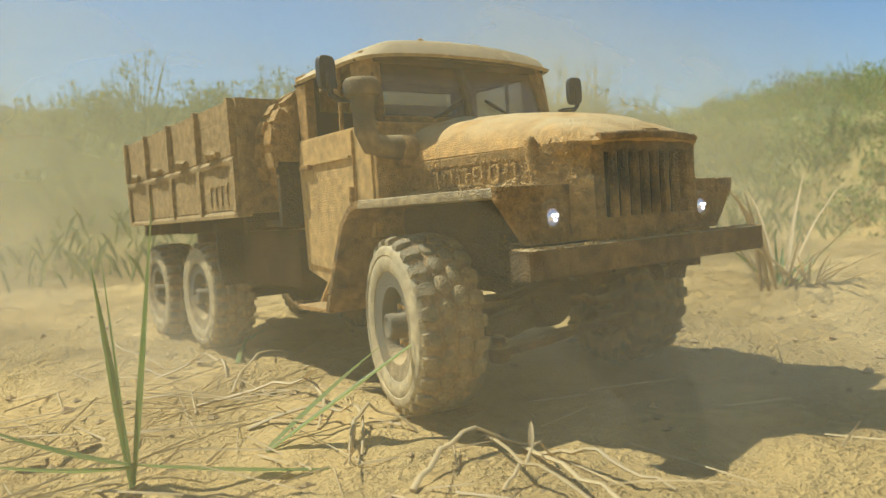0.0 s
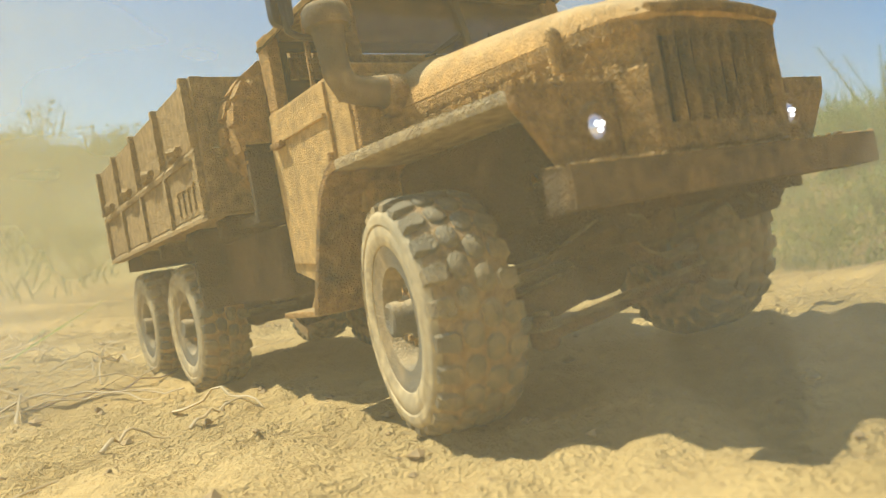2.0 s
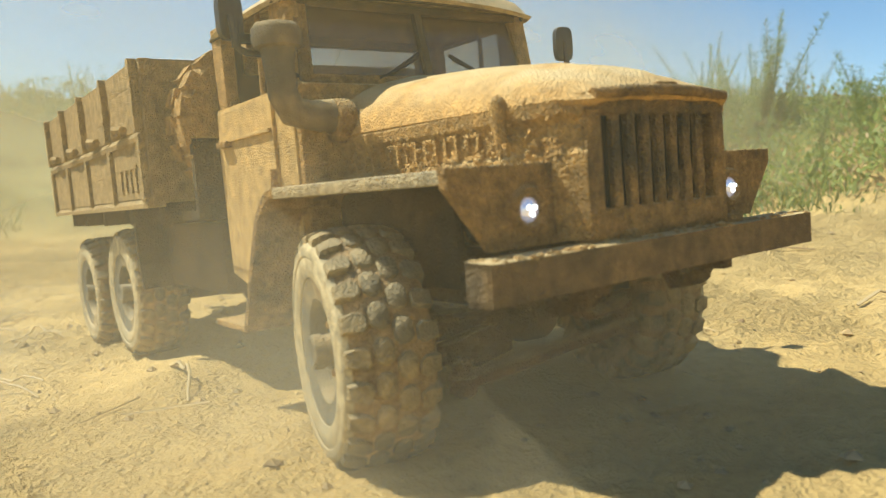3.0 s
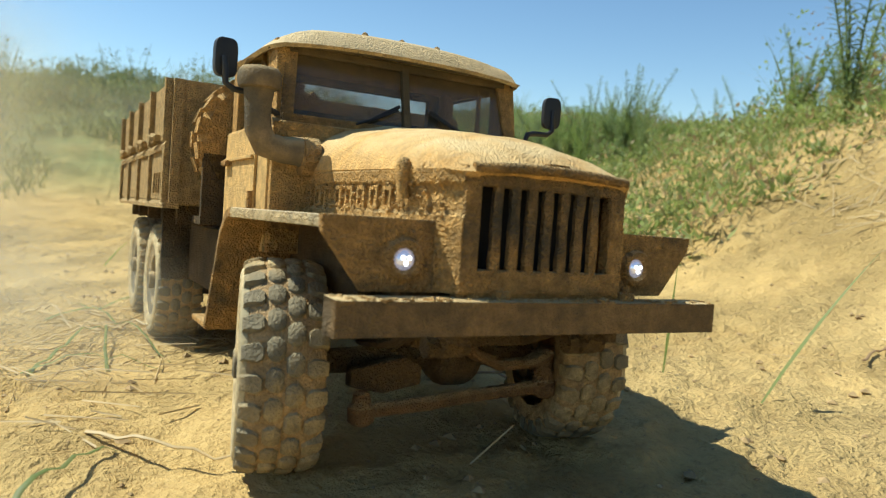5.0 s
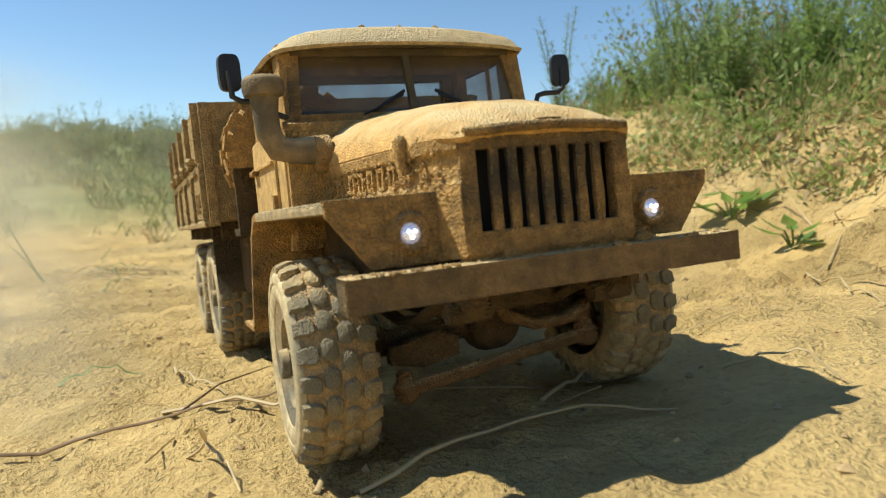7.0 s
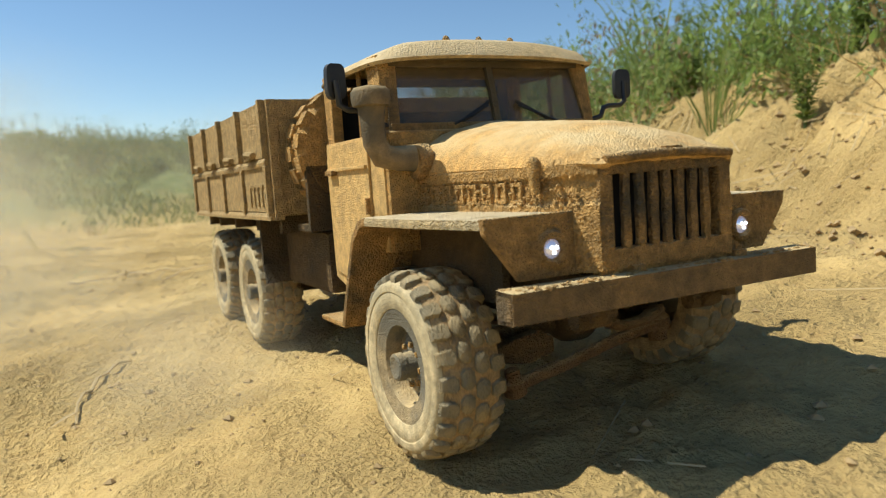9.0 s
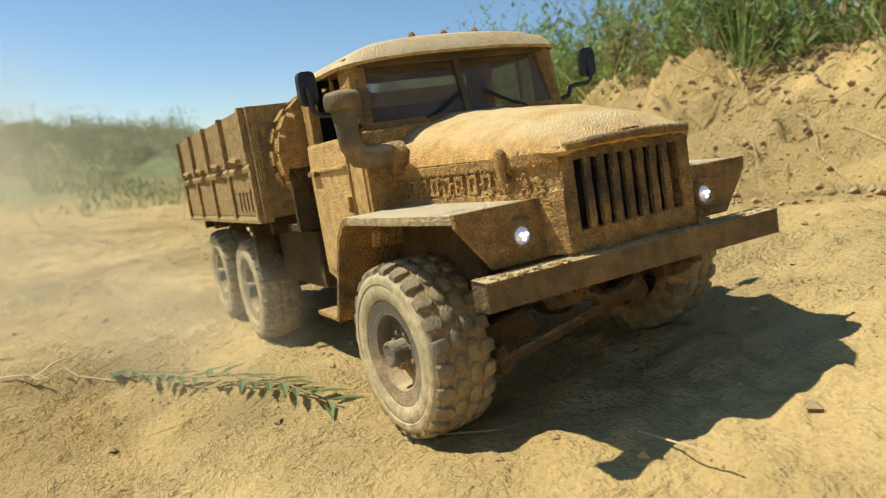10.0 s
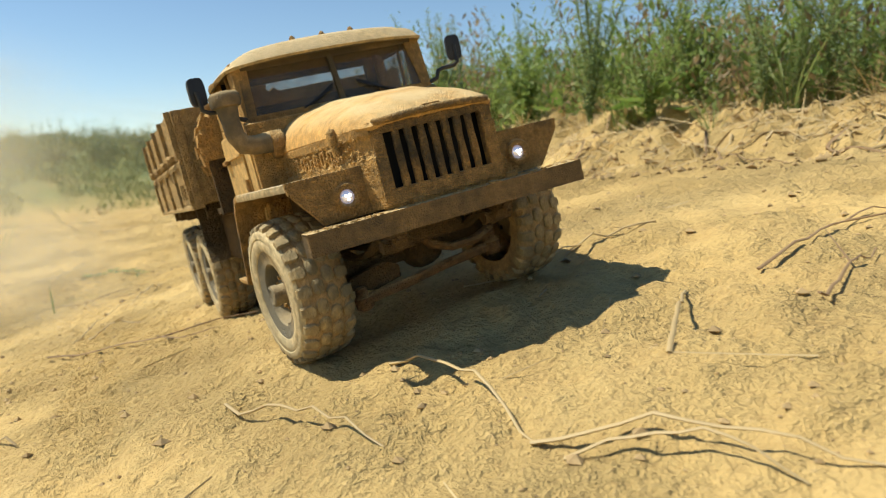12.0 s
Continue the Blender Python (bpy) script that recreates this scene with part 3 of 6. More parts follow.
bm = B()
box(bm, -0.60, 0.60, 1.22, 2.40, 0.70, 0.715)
part("sun_block_rear", bm, UNDER, truck)

# grille panel with eight open slots
bm = B()
box(bm, -0.325, 0.325, 0.055, 0.115, 1.105, 1.155, 0.012)
box(bm, -0.325, 0.325, 0.055, 0.115, 0.765, 0.84, 0.012)
box(bm, -0.325, -0.265, 0.057, 0.113, 0.83, 1.115, 0.010)
box(bm, 0.265, 0.325, 0.057, 0.113, 0.83, 1.115, 0.010)
rnd = random.Random(4)
grille = part("grille", bm, CLAY_DARK, truck, "stamped radiator grille with eight upright slots")
for i in range(7):
    x = -0.265 + (i + 1) * 0.53 / 8
    bm = B()
    pts = [(x + rnd.uniform(-0.002, 0.002), 0.072, 0.83 + k * 0.048) for k in range(7)]
    tube(bm, pts, [0.018 + rnd.uniform(-0.0015, 0.002) for _ in pts], 6, flat=1.1)
    part("grille_bar", bm, CLAY_DARK, grille, smooth=50)
# near-black sheet behind the slots; their shade is put into its colour
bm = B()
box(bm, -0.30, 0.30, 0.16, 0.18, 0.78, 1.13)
part("radiator", bm, SHADE_BLACK, truck)
bm = B()
box(bm, -0.33, 0.33, 0.07, 0.11, 0.745, 0.768, 0.006)
for x in (-0.15, 0.0, 0.17):
    box(bm, x - 0.025, x + 0.025, 0.062, 0.08, 0.775, 0.79)
part("grille_sill", bm, CLAY_DARK, truck)

# nose cheeks and engine sides
rc_ = random.Random(17)
HALF = [(0.06, 0.325), (0.14, 0.37), (0.28, 0.41), (0.70, 0.445), (1.22, 0.48)]
for sx in (-1, 1):
    bm = B()
    grid = []
    for y, hw in HALF:
        grid.append([(sx * (hw + o), y, z) for z, o in ((0.76, 0.0), (0.92, 0.006), (1.00, 0.004), (1.015, -0.008), (1.095, -0.012), (1.11, 0.006), (1.145, 0.010), (1.165, -0.004))])
    sheet(bm, grid, 0.02)
    side_panel = part("engine_side", bm, CLAY, truck, smooth=30)
    for i in range(8):
        y = 0.40 + i * 0.100
        hw = np.interp(y, [h[0] for h in HALF], [h[1] for h in HALF]) - 0.012
        bm = B()
        for u0, u1, v0, v1 in ((0, 0.072, 0.068, 0.084), (0, 0.072, 0, 0.014), (0, 0.014, 0.01, 0.072), (0.056, 0.072, 0.01, 0.072)):
            box(bm, sx * hw - 0.018, sx * hw + 0.018, y + u0, y + u1, 1.012 + v0, 1.012 + v1, 0.005)
        part("louvre", bm, CLAY, side_panel)
    # crumbs of dried clay that cling to the flank
    bm = B()
    for _ in range(260):
        y, z = rc_.uniform(0.10, 1.18), rc_.choice((rc_.gauss(1.02, 0.03), rc_.gauss(1.13, 0.02), rc_.uniform(0.80, 1.15)))
        hw = float(np.interp(y, [h[0] for h in HALF], [h[1] for h in HALF]))
        q = bmesh.ops.create_icosphere(bm, subdivisions=1, radius=rc_.uniform(0.004, 0.012) * S)["verts"]
        for v in q:
            v.co *= rc_.uniform(0.6, 1.25)
        bmesh.ops.translate(bm, verts=q, vec=Vector((sx * (hw + 0.002), y, min(max(z, 0.78), 1.16))) * S)
    tagged(part("clay_crumb", bm, CLAY, side_panel), kind="stuff")
    # bonnet latch
    bm = B()
    tube(bm, [(sx * 0.424, 0.30, 1.05), (sx * 0.432, 0.30, 1.12), (sx * 0.43, 0.30, 1.165), (sx * 0.425, 0.30, 1.185)], [0.020, 0.024, 0.028, 0.014], 10)
    part("bonnet_latch", bm, CLAY, truck, smooth=50)

# bonnet: a domed lid
bm = B()
LID = [(0.035, 0.315, 1.148, 1.160), (0.06, 0.340, 1.148, 1.180), (0.12, 0.372, 1.150, 1.215), (0.20, 0.398, 1.150, 1.250), (0.32, 0.424, 1.150, 1.285), (0.5, 0.438, 1.152, 1.315),
       (0.75, 0.458, 1.155, 1.343), (1.0, 0.474, 1.158, 1.362), (1.24, 0.490, 1.16, 1.372)]
grid = []
for y, hw, ze, zt in LID:
    row = []
    for k in range(-10, 11):
        u = k / 10
        crown = (1 - abs(u) ** 3.2) ** 0.55
        raised = 0.012 * (1 - smooth01((abs(u) - 0.30) / 0.12)) * min(1, y * 4)
        lumps = 0.006 * (noise.noise(Vector((u * 5, y * 9, 1.3))) if y < 1.2 else 0)
        row.append((u * hw, y, ze + (zt - ze) * float(crown) + float(raised) + lumps))
    grid.append(row)
sheet(bm, grid, 0.022)
bmesh.ops.subdivide_edges(bm, edges=bm.edges[:], cuts=1, use_grid_fill=True, smooth=0.3)
part("bonnet", bm, HOOD, truck, "domed bonnet thick with pale dust", smooth=60)
bm = B()
tube(bm, [(-0.31, 0.045, 1.158), (-0.15, 0.03, 1.168), (0.0, 0.027, 1.172), (0.15, 0.03, 1.168), (0.31, 0.045, 1.158)], 0.017, 8)
box(bm, -0.045, 0.045, 0.022, 0.05, 1.165, 1.195, 0.01)
part("bonnet_lip", bm, CLAY_DARK, truck, smooth=50)

# fenders, headlamp panels and lamps
for sx in (-1, 1):
    bm = B()
    prism(bm, [(sx * 0.40, 0.165), (sx * 0.745, 0.175), (sx * 0.80, 0.62), (sx * 0.82, 1.10), (sx * 0.42, 1.10)], "z", 0.942, 0.982, bevel=0.016)
    fender = part("fender_top", bm, FENDER_MAT, truck, "flat fender with worn pale edges and thick dust", smooth=40)
    bm = B()
    prism(bm, [(1.06, 0.982), (1.14, 0.965), (1.24, 0.88), (1.46, 0.44), (1.43, 0.43), (1.215, 0.865), (1.12, 0.935), (1.06, 0.948)], "x", sx * 0.50, sx * 0.82, bevel=0.006)
    part("fender_tail", bm, CLAY_DARK, truck, smooth=30)
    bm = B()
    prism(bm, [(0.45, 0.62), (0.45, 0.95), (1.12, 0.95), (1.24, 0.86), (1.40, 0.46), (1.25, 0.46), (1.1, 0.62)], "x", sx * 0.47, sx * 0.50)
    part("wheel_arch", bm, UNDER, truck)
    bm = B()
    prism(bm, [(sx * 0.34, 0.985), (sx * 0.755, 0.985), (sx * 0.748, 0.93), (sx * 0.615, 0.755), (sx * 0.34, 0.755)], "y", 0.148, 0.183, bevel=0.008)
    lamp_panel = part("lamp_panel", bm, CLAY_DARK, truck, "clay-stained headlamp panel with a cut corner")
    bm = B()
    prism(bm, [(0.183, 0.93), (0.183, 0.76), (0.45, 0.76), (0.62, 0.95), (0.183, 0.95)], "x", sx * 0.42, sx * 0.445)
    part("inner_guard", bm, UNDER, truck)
    bm = B()
    disc_solid(bm, [(0.154, 0.070), (0.137, 0.068), (0.129, 0.060), (0.129, 0.046), (0.145, 0.036), (0.154, 0.034)], 28, (sx * 0.48, 0, 0.858), "y")
    lamp = part("headlamp", bm, CLAY_DARK, truck, smooth=40)
    bm = B()
    disc_solid(bm, [(0.145, 0.035), (0.137, 0.030), (0.132, 0.017), (0.130, 0.003)], 24, (sx * 0.48, 0, 0.858), "y")
    lens = part("lens", bm, LAMP_DIM, lamp, "glittering lit lamp glass", smooth=60)
    bm = B()
    for k in range(3):
        a = 2 * math.pi * k / 3 + 0.5
        r = bmesh.ops.create_icosphere(bm, subdivisions=1, radius=0.0085 * S)
        bmesh.ops.translate(bm, verts=r["verts"], vec=Vector((sx * 0.48 + 0.012 * math.cos(a), 0.130, 0.858 + 0.012 * math.sin(a))) * S)
    part("bulb", bm, LAMP, lens, "bright white bulb")

# cab
CABX = 0.645
for sx in (-1, 1):
    bm = B()
    # below the waist
    prism(bm, [(1.20, 0.80), (1.20, 1.20), (1.24, 1.36), (1.98, 1.36), (2.0, 1.20), (1.98, 0.62), (1.55, 0.50), (1.42, 0.55), (1.26, 0.80)], "x", sx * (CABX - 0.04), sx * CABX, bevel=0.006)
    cab_side = part("cab_side", bm, SIDE_MAT, truck, smooth=30)
    bm = B()
    prism(bm, [(1.36, 0.86), (1.36, 1.345), (1.93, 1.345), (1.95, 1.2), (1.94, 0.66), (1.58, 0.62)], "x", sx * CABX, sx * (CABX + 0.014), bevel=0.005)
    door = part("door", bm, SIDE_MAT, truck, "dust-covered cab door with a stamped crease")
    bm = B()
    box(bm, sx * (CABX + 0.022) - 0.008, sx * (CABX + 0.022) + 0.008, 1.37, 1.92, 1.205, 1.222, 0.005)
    part("door_crease", bm, SIDE_MAT, door)
    bm = B()
    box(bm, sx * (CABX + 0.03) - 0.018, sx * (CABX + 0.03) + 0.018, 1.80, 1.91, 1.185, 1.212, 0.008)
    part("door_handle", bm, CLAY_DARK, door)
    for z in (1.02, 0.74):
        bm = B()
        tube(bm, [(sx * (CABX + 0.02), 1.375, z - 0.04), (sx * (CABX + 0.02), 1.375, z + 0.04)], 0.016, 8)
        part("hinge", bm, CLAY_DARK, door)
    # window frame: pillars and rails round the opening
    bm = B()
    prism(bm, [(1.20, 1.355), (1.27, 1.73), (1.40, 1.73), (1.37, 1.355)], "x", sx * (CABX - 0.09), sx * (CABX - 0.03), bevel=0.008)
    part("front_pillar", bm, CLAY, truck)
    bm = B()
    prism(bm, [(1.90, 1.355), (1.90, 1.73), (2.02, 1.73), (2.0, 1.355)], "x", sx * (CABX - 0.08), sx * (CABX - 0.02), bevel=0.008)
    part("rear_pillar", bm, CLAY, truck)
    bm = B()
    tube(bm, [(sx * (CABX - 0.05), 1.56, 1.36), (sx * (CABX - 0.055), 1.56, 1.72)], 0.012, 6)
    part("vent_post", bm, CLAY_DARK, truck)
# the scuttle in front of the windscreen, the back wall, the floor
bm = B()
prism(bm, [(1.16, 0.80), (1.17, 1.36), (1.205, 1.375), (1.24, 1.375), (1.24, 0.80)], "x", -0.635, 0.635, bevel=0.012)
part("scuttle", bm, CLAY, truck)
# back wall and cab inside hold their shade as near-black colour
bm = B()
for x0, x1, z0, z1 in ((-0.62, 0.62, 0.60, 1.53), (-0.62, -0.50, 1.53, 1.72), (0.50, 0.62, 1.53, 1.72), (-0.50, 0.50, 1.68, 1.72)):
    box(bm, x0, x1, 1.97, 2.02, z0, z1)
part("cab_back", bm, SHADE_BLACK, truck)
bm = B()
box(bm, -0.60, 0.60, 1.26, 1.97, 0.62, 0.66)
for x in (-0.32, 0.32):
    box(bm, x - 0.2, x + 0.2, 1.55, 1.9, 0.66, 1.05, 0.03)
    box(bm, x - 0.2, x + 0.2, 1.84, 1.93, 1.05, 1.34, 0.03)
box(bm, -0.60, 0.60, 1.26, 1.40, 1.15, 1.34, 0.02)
part("cab_interior", bm, SHADE_BLACK, truck)
# windscreen: two panes in a frame that leans back a little
WS_LO, WS_HI, WZ0, WZ1 = 1.205, 1.285, 1.375, 1.705


def screen_y(z):
    return WS_LO + (WS_HI - WS_LO) * (z - WZ0) / (WZ1 - WZ0)


bm = B()
lean = Matrix.Rotation(-math.atan2(WS_HI - WS_LO, WZ1 - WZ0), 4, "X")
for x0, x1, z0, z1 in ((-0.595, 0.595, 1.365, 1.400),):
    y = screen_y((z0 + z1) / 2)
    box(bm, x0, x1, y - 0.022, y + 0.022, z0, z1, 0.006)
for xb, xt, w in ((-0.575, -0.545, 0.055), (0.575, 0.545, 0.055)):
    vs = [bm.verts.new(Vector(p) * S) for p in ((xb - w / 2, WS_LO - 0.015, WZ0), (xb + w / 2, WS_LO - 0.015, WZ0), (xt + w / 2, WS_HI - 0.015, WZ1), (xt - w / 2, WS_HI - 0.015, WZ1),
                                                (xb - w / 2, WS_LO + 0.02, WZ0), (xb + w / 2, WS_LO + 0.02, WZ0), (xt + w / 2, WS_HI + 0.02, WZ1), (xt - w / 2, WS_HI + 0.02, WZ1))]
    for f in ((0, 1, 2, 3), (5, 4, 7, 6), (1, 5, 6, 2), (4, 0, 3, 7), (3, 2, 6, 7), (4, 5, 1, 0)):
        bm.faces.new([vs[i] for i in f])
screen = part("windscreen_frame", bm, CLAY_DARK, truck)
# header coloured dark in place of the shade below the roof brim
bm = B()
box(bm, -0.56, 0.56, screen_y(1.692) - 0.020, screen_y(1.692) + 0.022, 1.675, 1.71, 0.006)
part("windscreen_header", bm, TRIM_SHADE, screen, "dirty rail with the roof edge's shade put into its colour")
bm = B()
box(bm, -0.017, 0.017, -0.015, 0.015, -0.165, 0.165, 0.005)
bmesh.ops.transform(bm, matrix=Matrix.Translation(Vector((0, screen_y(1.54) - 0.004, 1.54)) * S) @ lean, verts=bm.verts[:])
part("windscreen_post", bm, TRIM_SHADE, screen, "dark centre post")
for sx in (-1, 1):
    bm = B()
    q = [(sx * 0.012, WS_LO, WZ0 + 0.02), (sx * 0.55, WS_LO, WZ0 + 0.02), (sx * 0.52, WS_HI, WZ1 - 0.02), (sx * 0.012, WS_HI, WZ1 - 0.02)]
    vs = [bm.verts.new(Vector(p) * S) for p in q] + [bm.verts.new((Vector(p) + Vector((0, 0.008, 0))) * S) for p in q]
    for f in ((0, 1, 2, 3), (7, 6, 5, 4), (0, 4, 5, 1), (1, 5, 6, 2), (2, 6, 7, 3), (3, 7, 4, 0)):
        bm.faces.new([vs[i] for i in f])
    bmesh.ops.recalc_face_normals(bm, faces=bm.faces[:])
    pane = part("windscreen_pane", bm, GLASS, screen, "dusty windscreen glass")
    pane.visible_shadow = False
for x0, x1 in ((-0.26, -0.05), (0.36, 0.13)):
    bm = B()
    tube(bm, [(x0, WS_LO - 0.022, 1.39), ((x0 + x1) / 2, screen_y(1.43) - 0.03, 1.43), (x1, screen_y(1.48) - 0.025, 1.48)], 0.006, 6)
    tube(bm, [(x0 + (x1 - x0) * 0.25, screen_y(1.405) - 0.02, 1.405), (x1 + (x1 - x0) * 0.05, screen_y(1.50) - 0.02, 1.50)], 0.009, 6)
    part("wiper", bm, BLACK, truck, smooth=40)

# roof: a domed cap with a thin overhanging brim and three marker lamps
bm = B()
grid = []
for v in range(19):
    tv = v / 18
    y = 1.155 + tv * 0.925
    row = []
    for k in range(-14, 15):
        u = k / 14
        edge = max(abs(u) ** 5, abs(2 * tv - 1) ** 7)
        hw = 0.655 - 0.05 * abs(2 * tv - 1) ** 6
        front = 0.035 * u * u if tv < 0.5 else -0.02 * u * u
        row.append((u * hw, y + front, 1.716 + 0.108 * (1 - edge) ** 0.7 * (1 - 0.28 * u * u) - 0.022 * abs(u) ** 3))
    grid.append(row)
sheet(bm, grid, 0.02)
part("roof", bm, ROOF_MAT, truck, "rounded cab roof under pale dust", smooth=60)
bm = B()
loop = [(-0.57, 1.215, 1.70), (-0.3, 1.192, 1.707), (0.0, 1.185, 1.709), (0.3, 1.192, 1.707), (0.57, 1.215, 1.70), (0.63, 1.30, 1.692), (0.638, 1.65, 1.688), (0.62, 2.02, 1.685)]
tube(bm, loop, 0.012, 8)
tube(bm, [(-0.57, 1.215, 1.70), (-0.63, 1.30, 1.692), (-0.638, 1.65, 1.688), (-0.62, 2.02, 1.685)], 0.012, 8)
part("roof_gutter", bm, TRIM_SHADE, truck, smooth=50)
for x in (-0.16, 0.035, 0.23):
    bm = B()
    disc_solid(bm, [(1.805, 0.022), (1.838, 0.020), (1.852, 0.012), (1.857, 0.003)], 12, (x, 1.40, 0), "z")
    part("roof_marker_lamp", bm, CLAY_DARK, truck, smooth=60)

# mirrors on bent arms
for sx in (-1, 1):
    arm = B()
    tube(arm, [(sx * 0.60, 1.22, 1.39), (sx * 0.66, 1.20, 1.41), (sx * 0.68, 1.20, 1.455), (sx * 0.72, 1.20, 1.465), (sx * 0.80, 1.20, 1.468), (sx * 0.835, 1.205, 1.49), (sx * 0.84, 1.215, 1.60)], 0.014, 8)
    arm_ob = part("mirror_arm", arm, BLACK, truck, smooth=50)
    bm = B()
    rim_line = [(0.049 * abs(math.cos(k)) ** 0.5 * (1 if math.cos(k) > 0 else -1), 0.081 * abs(math.sin(k)) ** 0.5 * (1 if math.sin(k) > 0 else -1)) for k in [2 * math.pi * (j + 0.5) / 24 for j in range(24)]]
    prism(bm, rim_line, "y", -0.014, 0.018, bevel=0.005)
    bmesh.ops.transform(bm, matrix=Matrix.Translation(Vector((0.838, 1.225, 1.585) if sx > 0 else (-0.832, 1.245, 1.600)) * S) @ Matrix.Rotation(radians(-sx * 10), 4, "Z"), verts=bm.verts[:])
    part("mirror", bm, BLACK, arm_ob, "rounded black plastic mirror", smooth=50)

# intake snorkel on the right-hand wing of the bonnet
bm = B()
tube(bm, [(-0.47, 1.12, 1.21), (-0.53, 1.12, 1.235), (-0.61, 1.12, 1.235), (-0.68, 1.12, 1.25), (-0.712, 1.12, 1.31), (-0.717, 1.12, 1.40), (-0.717, 1.12, 1.475)], [0.066, 0.062, 0.056, 0.058, 0.055, 0.054, 0.064], 16)
snorkel = part("snorkel_pipe", bm, SNORKEL_MAT, truck, "scuffed dark elbow pipe", smooth=50)
bm = B()
disc_solid(bm, [(1.47, 0.070), (1.475, 0.084), (1.50, 0.090), (1.535, 0.088), (1.555, 0.074), (1.562, 0.04), (1.563, 0.004)], 24, (-0.717, 1.12, 0), "z")
part("snorkel_cap", bm, SNORKEL_MAT, snorkel, "dusty mushroom cap", smooth=50)
bm = B()
disc_solid(bm, [(-0.53, 0.068), (-0.525, 0.080), (-0.50, 0.084), (-0.46, 0.084)], 20, (0, 1.12, 1.215), "x")
part("snorkel_flange", bm, CLAY_DARK, snorkel, smooth=40)

# step below the door
for sx in (-1, 1):
    bm = B()
    box(bm, sx * 0.71 - 0.10, sx * 0.71 + 0.10, 1.45, 1.80, 0.425, 0.45, 0.008)
    tube(bm, [(sx * 0.66, 1.78, 0.44), (sx * 0.63, 1.66, 0.62)], 0.025, 6)
    part("step", bm, CLAY, truck)
# tank and battery box between the cab and the rear wheels
for sx in (-1, 1):
    bm = B()
    box(bm, sx * 0.48 - 0.16, sx * 0.48 + 0.16, 2.10, 3.0, 0.50, 0.86, 0.04)
    part("side_tank", bm, UNDER, truck)
    bm = B()
    prism(bm, [(3.06, 0.93), (3.06, 0.62), (3.00, 0.50), (2.97, 0.50), (3.02, 0.63), (3.02, 0.93)], "x", sx * 0.42, sx * 0.80)
    part("mud_flap", bm, UNDER, truck)

# spare wheel standing behind the cab
bm = B()
disc_solid(bm, [(-0.13, 0.26), (-0.13, 0.34), (-0.10, 0.365), (0.10, 0.365), (0.13, 0.33), (0.13, 0.26)], 40, (-0.40, 2.18, 1.33), "y")
spare = part("spare_tyre", bm, CLAY, truck, "spare tyre caked in brown dust behind the cab", smooth=40)
bm = B()
for i in range(18):
    a = 2 * math.pi * i / 18
    for yy, o in ((-0.075, 0), (0.075, math.pi / 18)):
        r = bmesh.ops.create_cube(bm, size=1.0)
        m = Matrix.Translation(Vector((-0.40, 2.18 + yy, 1.33)) * S) @ Matrix.Rotation(a + o, 4, "Y") @ Matrix.Translation((0, 0, 0.365 * S)) @ Matrix.Diagonal((0.085 * S, 0.10 * S, 0.045 * S, 1))
        bmesh.ops.transform(bm, matrix=m, verts=r["verts"])
part("spare_tread", bm, CLAY, spare)
bm = B()
prism(bm, [(2.05, 0.88), (2.05, 1.25), (2.09, 1.25), (2.09, 0.92), (2.30, 0.92), (2.30, 0.88)], "x", -0.75, 0.2)
part("spare_bracket", bm, UNDER, truck)

